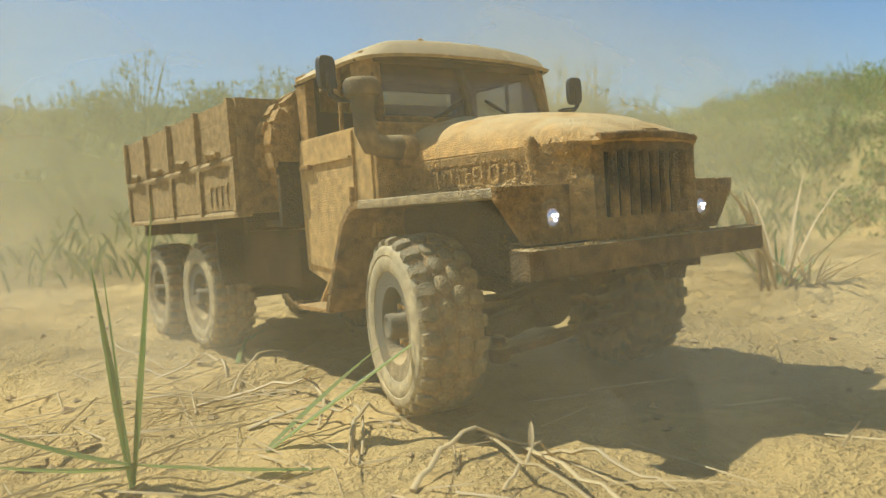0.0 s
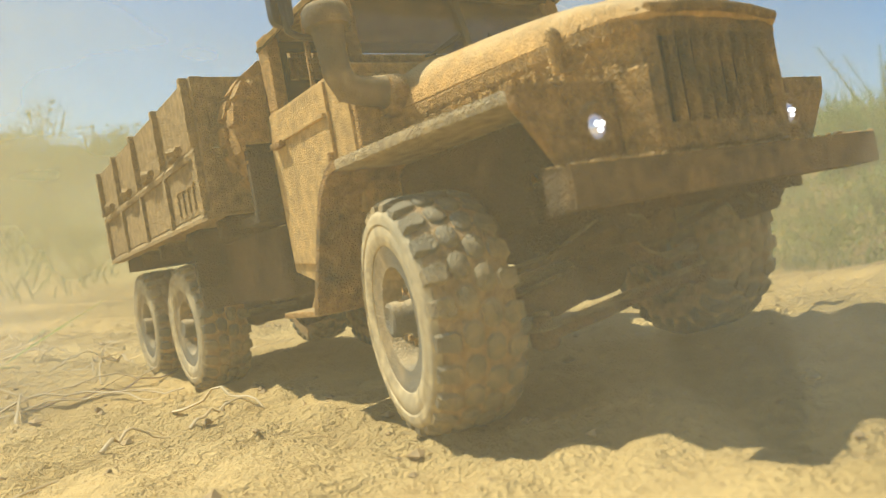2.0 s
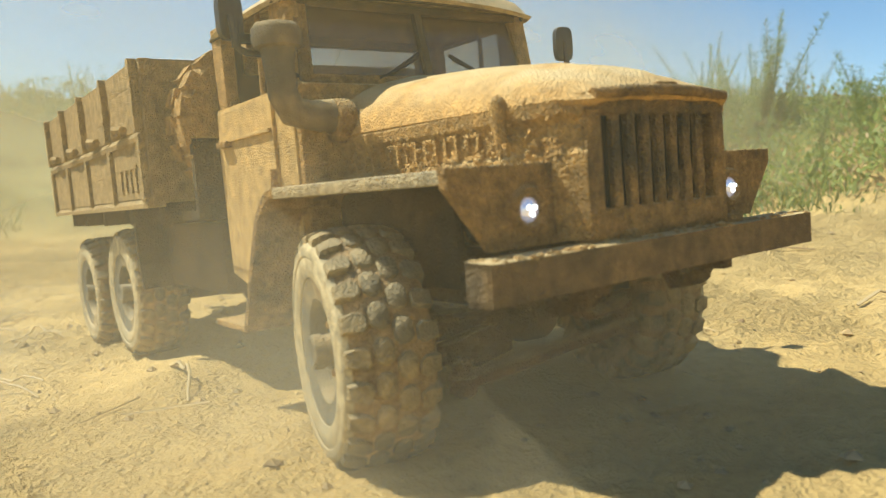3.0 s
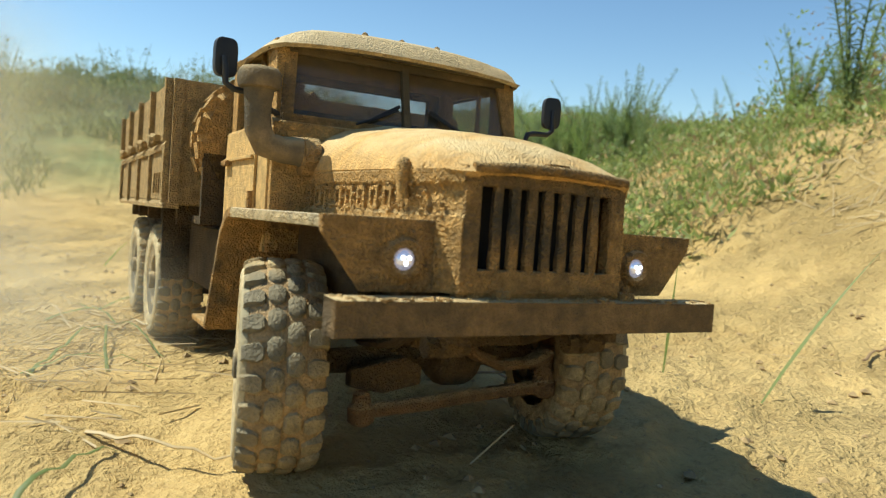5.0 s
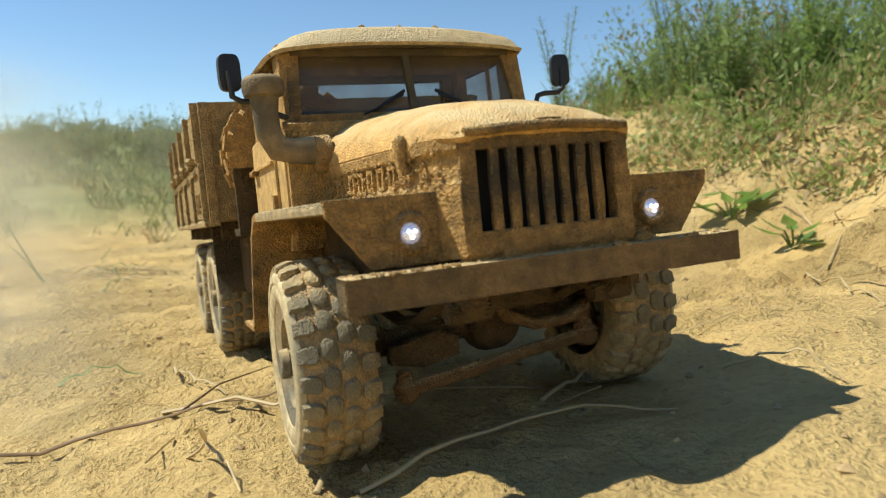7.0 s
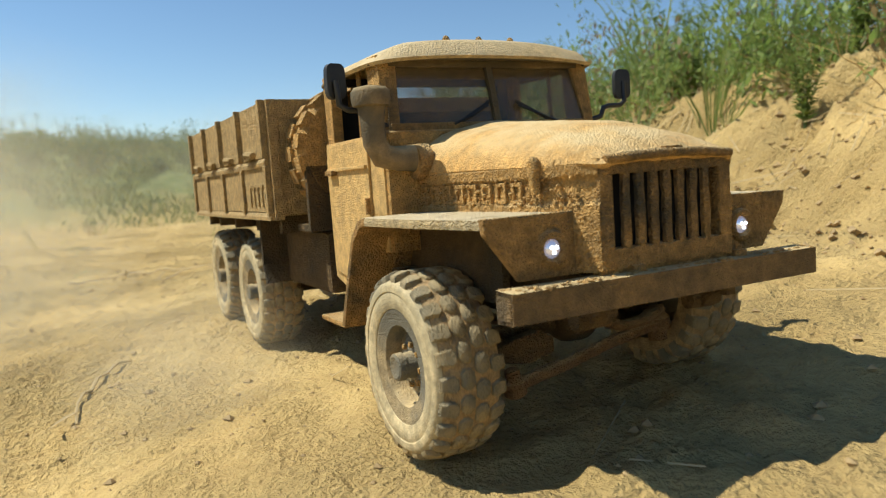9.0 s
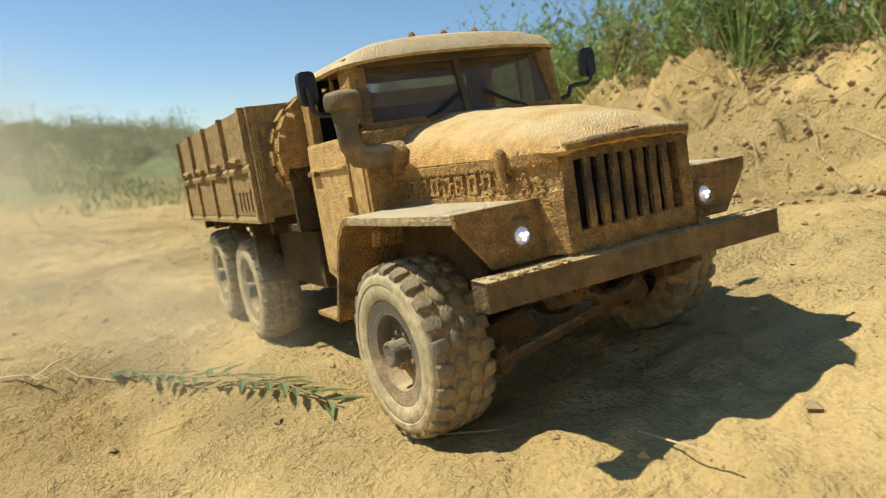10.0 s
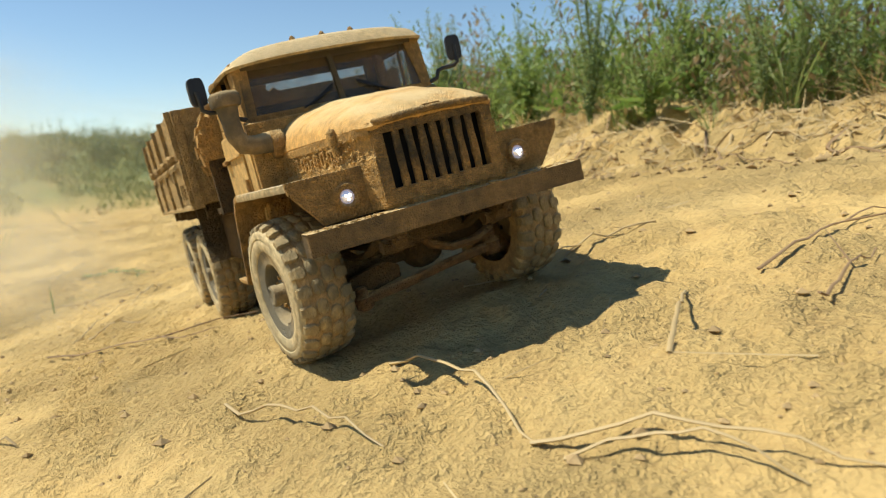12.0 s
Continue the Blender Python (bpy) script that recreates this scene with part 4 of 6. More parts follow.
# cargo bed: floor, boarded walls with ribs and rails
BX, BY0, BY1, BZ0, BZ1, BZM = 0.866, 2.355, 4.92, 0.95, 1.655, 1.30
bm = B()
box(bm, -BX, BX, BY0, BY1, BZ0 + 0.02, BZ0 + 0.07)
bed = part("bed_floor", bm, BOARD, truck)
for sx in (-1, 1):
    bm = B()
    prism(bm, [(sx * (BX - 0.05), BZ0), (sx * (BX + 0.035), BZ0), (sx * (BX + 0.035), BZ0 + 0.02), (sx * (BX + 0.01), BZ0 + 0.05), (sx * (BX - 0.05), BZ0 + 0.05)], "y", BY0 - 0.02, BY1 + 0.02)
    part("bed_sill", bm, BOARD, truck, "dust-topped sill")
    bm = B()
    box(bm, sx * BX - 0.02, sx * BX + 0.02, BY0, BY1, BZ0 + 0.05, BZM - 0.02)
    lower = part("lower_board", bm, BOARD, truck)
    bm = B()
    prism(bm, [(sx * (BX - 0.02), BZM - 0.03), (sx * (BX + 0.035), BZM - 0.03), (sx * (BX + 0.04), BZM - 0.005), (sx * (BX + 0.02), BZM + 0.02), (sx * (BX - 0.02), BZM + 0.02)], "y", BY0, BY1)
    part("bed_rail", bm, BOARD, truck)
    for k in range(3):
        z0 = BZM + 0.025 + k * 0.11
        bm = B()
        box(bm, sx * BX - 0.018, sx * BX + 0.018, BY0, BY1, z0, z0 + 0.1095, 0.006)
        part("side_plank", bm, BOARD, truck)
    n_ribs = 5
    for i in range(n_ribs):
        y = BY0 + 0.02 + (BY1 - BY0 - 0.04) * i / (n_ribs - 1)
        bm = B()
        box(bm, sx * (BX + 0.03) - 0.02, sx * (BX + 0.03) + 0.02, y - 0.022, y + 0.022, BZM + 0.02, BZ1 + 0.006, 0.006)
        part("upper_rib", bm, BOARD, truck)
        bm = B()
        box(bm, sx * (BX + 0.026) - 0.016, sx * (BX + 0.026) + 0.016, y - 0.026, y + 0.026, BZ0 + 0.03, BZM - 0.03, 0.006)
        part("lower_rib", bm, BOARD, truck)
    for i in range(4):
        y = BY0 + 0.02 + (BY1 - BY0 - 0.04) * (i + 0.5) / 4
        bm = B()
        box(bm, sx * (BX + 0.045) - 0.02, sx * (BX + 0.045) + 0.02, y - 0.05, y + 0.05, BZM + 0.02, BZM + 0.055, 0.01)
        tube(bm, [(sx * (BX + 0.05), y - 0.12, BZM + 0.045), (sx * (BX + 0.06), y + 0.02, BZM + 0.06), (sx * (BX + 0.04), y + 0.10, BZM + 0.03)], 0.022, 6)
        part("bed_latch", bm, BOARD, truck)
    bm = B()
    for u in range(4):
        y = BY0 + 0.16 + u * 0.10
        box(bm, sx * (BX + 0.024) - 0.006, sx * (BX + 0.024) + 0.006, y, y + 0.02, BZ0 + 0.08, BZ0 + 0.22, 0.004)
    box(bm, sx * (BX + 0.024) - 0.006, sx * (BX + 0.024) + 0.006, BY0 + 0.14, BY0 + 0.50, BZ0 + 0.20, BZ0 + 0.22, 0.004)
    part("folded_ladder", bm, BOARD, lower)
for y, nm in ((BY0 - 0.01, "front"), (BY1 + 0.01, "rear")):
    bm = B()
    box(bm, -BX, BX, y - 0.018, y + 0.018, BZ0 + 0.03, BZM, 0.006)
    part("end_board", bm, BOARD, truck)
    for k in range(3):
        bm = B()
        z0 = BZM + 0.008 + k * 0.117
        box(bm, -BX, BX, y - 0.018, y + 0.018, z0, z0 + 0.1165, 0.008)
        part("end_plank", bm, BOARD, truck)
    for x in (-BX + 0.02, -0.3, 0.3, BX - 0.02):
        bm = B()
        box(bm, x - 0.028, x + 0.028, y - 0.028, y + 0.028, BZ0, BZ1 + 0.004, 0.006)
        part("end_rib", bm, BOARD, truck)
for y in (2.5, 3.1, 3.8, 4.4, 4.85):
    bm = B()
    box(bm, -0.80, 0.80, y - 0.03, y + 0.03, 0.86, 0.97)
    part("bed_crossbeam", bm, UNDER, truck)
bm = B()
box(bm, -0.34, 0.34, 2.4, 4.9, 0.74, 0.88)
part("bed_bearer", bm, UNDER, truck)

WHEELS = []
for sx in (-1, 1):
    for y in (0.84, 3.58, 4.70):
        x = (0.70 if sx > 0 else -0.652) if y < 2 else sx * 0.635
        WHEELS.append((wheel("wheel", truck, (x, y, 0.393), sx, "lugged off-road wheel grey with dust"), x, y))


# ---- plants ----
def blade(bm, base, tip, width, bend, s=1.0, steps=5, fold=0.25):
    """A folded grass blade from base to tip, bending by bend."""
    b, t = Vector(base), Vector(tip)
    d = t - b
    side = d.cross(Vector(bend) + Vector((0.01, 0.02, 0.3))).normalized()
    up = side.cross(d).normalized()
    rows_ = []
    for i in range(steps + 1):
        u = i / steps
        p = b + d * u + Vector(bend) * (u * u)
        w = width * (1 - u ** 1.8) * (0.6 + 0.8 * min(u * 3, 1)) * 0.6 + 0.0001
        rows_.append([bm.verts.new(p - side * w), bm.verts.new(p - up * w * fold), bm.verts.new(p + side * w)])
    for r0, r1 in zip(rows_, rows_[1:]):
        for j in (0, 1):
            bm.faces.new((r0[j], r0[j + 1], r1[j + 1], r1[j]))


def leaf(bm, p, d, length, width):
    """A small pointed leaf, folded along its rib."""
    p, d = Vector(p), Vector(d).normalized()
    side = d.cross(Vector((0.1, 0.2, 1))).normalized()
    up = side.cross(d)
    a = bm.verts.new(p)
    m = bm.verts.new(p + d * length * 0.5 - up * width * 0.15)
    l = bm.verts.new(p + d * length * 0.42 + side * width * 0.5 + up * width * 0.12)
    r = bm.verts.new(p + d * length * 0.42 - side * width * 0.5 + up * width * 0.12)
    e = bm.verts.new(p + d * length - up * length * 0.12)
    bm.faces.new((a, m, l)), bm.faces.new((m, e, l)), bm.faces.new((a, r, m)), bm.faces.new((m, r, e))


def herb(seed, tall, stems, leaves, material, lo=0.02, narrow=0.3, at=None):
    rnd = random.Random(seed)
    t = thing("leafy_weed", "upright green weed with narrow leaves on the sandy bank", "plant", "weeds on the bank", at=at)
    for _ in range(stems):
        st, lv = B(), B()
        a, lean_ = rnd.uniform(0, 6.28), rnd.uniform(0.08, 0.55)
        h = tall * rnd.uniform(0.55, 1.05)
        pts = [Vector((math.cos(a) * lean_ * h * u ** 1.4 + rnd.uniform(-1, 1) * 0.003, math.sin(a) * lean_ * h * u ** 1.4, h * u)) for u in (0, 0.25, 0.5, 0.75, 1)]
        tube(st, pts, [0.0022, 0.002, 0.0016, 0.0012, 0.0006], 4, s=1.0)
        for k in range(leaves):
            u = 0.12 + 0.88 * (k + rnd.random()) / leaves
            i = min(int(u * 4), 3)
            p = pts[i].lerp(pts[i + 1], u * 4 - i)
            b = k * 2.4 + rnd.uniform(-0.4, 0.4)
            ln = rnd.uniform(0.6, 1.1) * (0.026 if narrow < 0.35 else 0.024) * (1.15 - 0.5 * u)
            leaf(lv, p, (math.cos(b), math.sin(b), rnd.uniform(0.1, 0.9)), ln, ln * narrow)
        tagged(part("foliage", lv, material, part("stem", st, BLADE, t)), kind="stuff")
    return t


def tuft(seed, tall, count, material, name, label, spread_=0.5, at=None, width=0.0022, group="grass tufts on the bank"):
    rnd = random.Random(seed)
    t = thing(name, label, "grass", group, at=at)
    bm = B()
    for _ in range(count):
        a, r = rnd.uniform(0, 6.28), rnd.uniform(0, 0.02)
        h = tall * rnd.uniform(0.45, 1.1)
        o = rnd.uniform(0.05, spread_) * h
        b = Vector((math.cos(a) * r, math.sin(a) * r, -0.004))
        tip = b + Vector((math.cos(a) * o, math.sin(a) * o, h))
        blade(bm, b, tip, width * rnd.uniform(0.7, 1.3), (math.cos(a) * o * 0.7, math.sin(a) * o * 0.7, -h * rnd.uniform(0.05, 0.35)), steps=4)
    tagged(part("foliage", bm, material, t), kind="stuff")
    return t


def straw(seed, length, thick, curl, material, at, name="dry_straw", label="dry bent straw lying on the sand", leafy_end=False):
    """A loose stalk that lies on the ground at a pose, following its unevenness."""
    rnd = random.Random(seed)
    n = 9
    bm = B()
    x, y, hd = at
    pts, a = [], hd
    for i in range(n):
        pts.append((x, y))
        a += curl / n + rnd.uniform(-0.10, 0.10)
        x += math.cos(a) * length / (n - 1)
        y += math.sin(a) * length / (n - 1)
    x0, y0 = pts[0]
    z0 = ground_at(x0, y0)
    p3 = [Vector((px - x0, py - y0, ground_at(px, py) - z0 + thick * 0.8 + (0.004 * math.sin(i * 1.7 + seed) ** 2 if 0 < i < n - 1 else 0))) for i, (px, py) in enumerate(pts)]
    radii = [thick * (1.0 - 0.6 * i / n) for i in range(n)]
    tube(bm, p3, radii, 5, s=1.0, flat=0.6)
    t = thing(name, label, "straw", "straws on the sand", at=Matrix.Translation((x0, y0, z0)))
    part("stalk", bm, material, t)
    bm = B()
    for i in (2, 4, 5, 7):
        if rnd.random() < (1.0 if leafy_end else 0.45):
            d = (p3[i] - p3[i - 1]).normalized()
            s_ = Vector((-d.y, d.x, 0)) * rnd.choice((-1, 1))
            blade(bm, p3[i], p3[i] + (d + s_ * 0.4) * length * rnd.uniform(0.15, 0.3) + Vector((0, 0, 0.006)), thick * 1.2, (0, 0, -0.004), steps=3)
    if bm.verts:
        part("dry_leaf", bm, material, t)
    else:
        bm.free()
    return t


def place_copies(protos, spots):
    for i, (x, y, turn, size) in enumerate(spots):
        src = protos[i % len(protos)]
        copy_thing(src, Matrix.Translation((x, y, ground_at(x, y) - 0.005)) @ Matrix.Rotation(turn, 4, "Z") @ Matrix.Scale(size, 4))


def bank_spots(n, seed, y0, y1, d0, d1, s0, s1, power=1.0, thin=False):
    rnd = random.Random(seed)
    out = []
    while len(out) < n:
        y = rnd.uniform(y0, y1)
        foot, wide = np.interp(y, BANK[:, 0], BANK[:, 1]), np.interp(y, BANK[:, 0], BANK[:, 3])
        x = foot + wide * d0 + (d1 - wide * d0) * rnd.random() ** power
        if thin and -0.55 < y < 0.25 and rnd.random() < 0.82:
            continue
        if thin and -1.75 < y <= -0.55 and x < (1.74 if y > -1.1 else 1.46) and rnd.random() < 0.85:
            continue
        out.append((x, y, rnd.uniform(0, 6.28), rnd.uniform(s0, s1)))
    return out


herbs = [herb(11, 0.24, 6, 80, GREEN, at=Matrix.Translation((2.05, -1.2, ground_at(2.05, -1.2)))), herb(12, 0.30, 6, 90, BLUEGREEN, narrow=0.28, at=Matrix.Translation((2.15, -2.2, ground_at(2.15, -2.2)))),
         herb(13, 0.18, 6, 64, GREEN, narrow=0.45, at=Matrix.Translation((1.95, -3.2, ground_at(1.95, -3.2)))), herb(14, 0.36, 5, 100, BLUEGREEN, narrow=0.26, at=Matrix.Translation((2.1, -0.3, ground_at(2.1, -0.3))))]
place_copies(herbs, bank_spots(215, 3, -5.8, 1.0, 0.62, 1.0, 0.5, 1.1, thin=True) + bank_spots(40, 4, -0.5, 3.2, 0.3, 1.2, 0.35, 0.8))
green_tufts = [tuft(21, 0.24, 26, BLADE, "grass_tuft", "green grass tuft on the sandy bank", at=Matrix.Translation((1.9, -2.8, ground_at(1.9, -2.8)))),
               tuft(22, 0.30, 20, BLADE, "grass_tuft", "green grass tuft on the sandy bank", 0.35, at=Matrix.Translation((1.9, -4.2, ground_at(1.9, -4.2))), width=0.003)]
place_copies(green_tufts, bank_spots(210, 5, -6.2, 2.5, 0.58, 1.1, 0.35, 1.1, thin=True))
place_copies(green_tufts, bank_spots(16, 8, -1.2, 0.8, 0.25, 0.62, 0.16, 0.42))
dry_tufts = [tuft(31, 0.13, 24, STRAW, "dry_grass_tuft", "bleached dry grass tuft on the bank edge", 1.4, at=Matrix.Translation((1.7, -2.0, ground_at(1.7, -2.0))), group="dry tufts on the bank"),
             tuft(32, 0.18, 16, STRAW, "dry_grass_tuft", "bleached dry grass tuft on the bank edge", 1.9, at=Matrix.Translation((1.7, -4.6, ground_at(1.7, -4.6))), group="dry tufts on the bank")]
place_copies(dry_tufts, bank_spots(190, 7, -6.0, 1.5, 0.45, 0.8, 0.2, 0.65, 1.5))

# the tall weeds that close the gap at the crest
rt = random.Random(71)
for i in range(12):
    x, y = rt.uniform(1.85, 2.45), rt.uniform(-1.75, -0.62)
    copy_thing(herbs[i % 4], Matrix.Translation((x, y, ground_at(x, y) - 0.005)) @ Matrix.Rotation(rt.uniform(0, 6.28), 4, "Z") @ Matrix.Scale(rt.uniform(0.8, 1.25), 4))
for x, y, size in ((1.95, 0.30, 1.15), (2.05, 0.42, 1.0), (1.9, 0.16, 0.8)):
    copy_thing(herbs[3], Matrix.Translation((x, y, ground_at(x, y) - 0.005)) @ Matrix.Rotation(x * 9, 4, "Z") @ Matrix.Scale(size, 4))


def broad_weed(seed, size, count, x, y):
    rnd = random.Random(seed)
    t = thing("broad_leaved_weed", "low bright green weed with broad drooping leaves on the bank", "plant", "broad-leaved weeds", at=Matrix.Translation((x, y, ground_at(x, y))))
    for k in range(count):
        a = k * 2.4 + rnd.uniform(-0.4, 0.4)
        r = size * rnd.uniform(0.1, 0.5)
        foot = Vector((math.cos(a) * r, math.sin(a) * r, size * rnd.uniform(0.15, 0.7)))
        bm = B()
        tube(bm, [(0, 0, -0.004), foot * 0.6, foot], [0.0016, 0.0013, 0.0010], 4, s=1.0)
        stem = part("stem", bm, BLADE, t)
        bm = B()
        ln = size * rnd.uniform(0.5, 0.9)
        blade(bm, foot, foot + Vector((math.cos(a) * ln, math.sin(a) * ln, ln * rnd.uniform(-0.3, 0.5))), ln * 0.42, (0, 0, ln * 0.16), steps=6)
        part("leaf", bm, BROAD, stem)
    return t


BROAD = leafy("broad_leaf", (0.10, 0.22, 0.035), (0.24, 0.40, 0.08))
for k, (x, y, size, count) in enumerate(((1.40, -1.70, 0.060, 11), (1.47, -1.66, 0.075, 14), (1.54, -1.60, 0.060, 10), (1.36, -1.31, 0.040, 8), (1.44, -1.38, 0.030, 6), (1.60, -0.80, 0.035, 7), (1.50, -0.98, 0.030, 6), (1.10, -2.05, 0.055, 10), (1.20, -2.30, 0.06, 11), (1.02, -2.22, 0.04, 8), (1.28, -1.95, 0.05, 10), (1.22, -4.28, 0.11, 9), (1.30, -4.55, 0.07, 8), (1.25, -3.95, 0.06, 8))):
    broad_weed(90 + k, size, count, x, y)

# thick undergrowth behind the first weeds, past counting
ru = random.Random(40)
uv, uf = [], []
for x, y, turn, size in bank_spots(3400, 41, -6.5, 4.0, 0.78, 1.9, 0.6, 1.2, 1.4, thin=True):
    z = ground_at(x, y)
    h = size * ru.uniform(0.10, 0.30) * (0.45 if y > -0.6 else 1.0)
    for _ in range(58):
        u = ru.random()
        a, r = ru.uniform(0, 6.28), 0.05 * ru.random()
        p = Vector((x + r * math.cos(a), y + r * math.sin(a), z + h * u))
        d = Vector((ru.gauss(0, 0.7), ru.gauss(0, 0.7), ru.gauss(0.6, 0.5))).normalized() * ru.uniform(0.010, 0.026)
        e = Vector((ru.gauss(0, 1), ru.gauss(0, 1), 0)).normalized() * ru.uniform(0.0022, 0.0050)
        k0 = len(uv)
        uv += [tuple(p), tuple(p + d * 0.45 + e), tuple(p + d), tuple(p + d * 0.45 - e)]
        uf.append((k0, k0 + 1, k0 + 2, k0 + 3))
dry_from = int(len(uf) * 0.74)
xm = bpy.data.meshes.new("dry_undergrowth")
xm.from_pydata(uv[4 * dry_from:], [], [tuple(k - 4 * dry_from for k in f) for f in uf[dry_from:]])
xm.materials.append(leafy("dry_weed", (0.20, 0.14, 0.06), (0.44, 0.34, 0.17)))
tagged(new("dry_undergrowth", xm), "brown withered stalks and leaves among the weeds", "undergrowth", kind="stuff")
uv, uf = uv[:4 * dry_from], uf[:dry_from]
um = bpy.data.meshes.new("undergrowth")
um.from_pydata(uv, [], uf)
um.materials.append(GREEN)
tagged(new("undergrowth", um), "dense mixed green undergrowth on top of the bank", "undergrowth", kind="stuff")

# mixed growth that runs down to the foot of the slope
mv = {"green": ([], []), "dry": ([], [])}
rm_ = random.Random(141)
for x, y, turn, size in bank_spots(900, 142, -2.75, -1.60, 0.44, 1.1, 0.5, 1.1) + bank_spots(1900, 143, -1.30, 2.6, 0.14, 1.1, 0.4, 0.9):
    z = ground_at(x, y)
    h = size * rm_.uniform(0.03, 0.12)
    for _ in range(36):
        vs_, fs_ = mv["dry" if rm_.random() < (0.30 if y < -1.2 else 0.15) else "green"]
        a, r = rm_.uniform(0, 6.28), 0.045 * rm_.random()
        p = Vector((x + r * math.cos(a), y + r * math.sin(a), z + h * rm_.random()))
        d = Vector((rm_.gauss(0, 0.7), rm_.gauss(0, 0.7), rm_.gauss(0.6, 0.5))).normalized() * rm_.uniform(0.008, 0.022)
        e = Vector((rm_.gauss(0, 1), rm_.gauss(0, 1), 0)).normalized() * rm_.uniform(0.0015, 0.0045)
        k0 = len(vs_)
        vs_ += [tuple(p), tuple(p + d * 0.45 + e), tuple(p + d), tuple(p + d * 0.45 - e)]
        fs_.append((k0, k0 + 1, k0 + 2, k0 + 3))
for nm, mat, lab in (("green", leafy("slope_leaf", (0.13, 0.21, 0.05), (0.30, 0.38, 0.11)), "low green weeds growing down the sandy slope"), ("dry", leafy("withered_stalk", (0.26, 0.18, 0.08), (0.50, 0.38, 0.19)), "withered pale stalks among the weeds on the slope")):
    me_ = bpy.data.meshes.new("slope_weeds")
    me_.from_pydata(*[mv[nm][0], [], mv[nm][1]])
    me_.materials.append(mat)
    tagged(new("slope_weeds", me_), lab, "weeds", kind="stuff")

# low green cover in patches along the foot of the slope
rk = random.Random(66)
kv, kf = [], []
for x, y, turn, size in bank_spots(800, 67, -1.10, 1.6, 0.05, 0.75, 0.5, 1.2):
    if value_noise(np.array(x * 5.0), np.array(y * 4.0), 3) < 0.45:
        continue
    z = ground_at(x, y)
    for _ in range(24):
        a, r = rk.uniform(0, 6.28), 0.035 * rk.random()
        p = Vector((x + r * math.cos(a), y + r * math.sin(a), z + 0.02 * rk.random() * size))
        d = Vector((rk.gauss(0, 0.5), rk.gauss(0, 0.5), rk.gauss(0.9, 0.4))).normalized() * rk.uniform(0.010, 0.030) * size
        e = Vector((rk.gauss(0, 1), rk.gauss(0, 1), 0)).normalized() * rk.uniform(0.0009, 0.0024)
        k0 = len(kv)
        kv += [tuple(p - e * 0.5), tuple(p + d * 0.45 + e), tuple(p + d), tuple(p + d * 0.45 - e)]
        kf.append((k0, k0 + 1, k0 + 2, k0 + 3))
km = bpy.data.meshes.new("low_weeds")
km.from_pydata(kv, [], kf)
km.materials.append(leafy("low_weed", (0.14, 0.20, 0.055), (0.32, 0.36, 0.13)))
tagged(new("low_weeds", km), "patchy low green weeds along the foot of the slope", "weeds", kind="stuff")

# low thin grass over the gentle part of the slope
rg = random.Random(61)
tv, tf = [], []
for x, y, turn, size in bank_spots(3000, 62, -1.3, 2.2, 0.12, 1.2, 0.5, 1.2):
    z = ground_at(x, y)
    h = 0.024 * size * rg.uniform(0.5, 1.2)
    lx, ly = math.cos(turn) * h * 0.5, math.sin(turn) * h * 0.5
    wx, wy = -math.sin(turn) * 0.0009, math.cos(turn) * 0.0009
    k0 = len(tv)
    tv += [(x - wx, y - wy, z), (x + wx, y + wy, z), (x + lx * 0.5, y + ly * 0.5, z + h * 0.7), (x + lx * 1.3, y + ly * 1.3, z + h)]
    tf += [(k0, k0 + 1, k0 + 2), (k0 + 1, k0 + 3, k0 + 2)]
sg = bpy.data.meshes.new("slope_grass")
sg.from_pydata(tv, [], tf)
sg.materials.append(leafy("thin_grass", (0.20, 0.20, 0.08), (0.46, 0.38, 0.18)))
tagged(new("slope_grass", sg), "thin low grass scattered over the sandy slope", "grass", kind="stuff")

# loose straws on the track
rs = random.Random(77)
for i in range(60):
    y = rs.uniform(-5.4, 0.6)
    x = np.interp(-y, PY, PX) + rs.choice((-1, 1)) * rs.uniform(0.14, 0.7)
    if not (0.1 < x < 0.5 and -0.98 < y < -0.55):
        straw(200 + i, rs.uniform(0.04, 0.16), rs.uniform(0.0008, 0.0018), rs.uniform(-1.2, 1.2), rs.choice((STRAW, STRAW, STALK)), (float(x), y, rs.uniform(0, 6.28)))

re_ = random.Random(88)
for i in range(90):
    y = re_.uniform(-5.3, -3.3)
    x = float(np.interp(y, BANK[:, 0], BANK[:, 1])) + (re_.gauss(0.12, 0.09) if y < -4.1 else re_.gauss(0.36, 0.05))
    straw(900 + i, re_.uniform(0.05, 0.17), re_.uniform(0.0012, 0.0030), re_.uniform(-1.6, 1.6), re_.choice((STRAW, STRAW, STRAW, STALK)), (x, y, re_.uniform(0, 6.28)), label="broken pale dry stalk along the edge of the bank")

# the stalks, blades and sprigs that lie or stand where the truck passes
lay_count = [0]


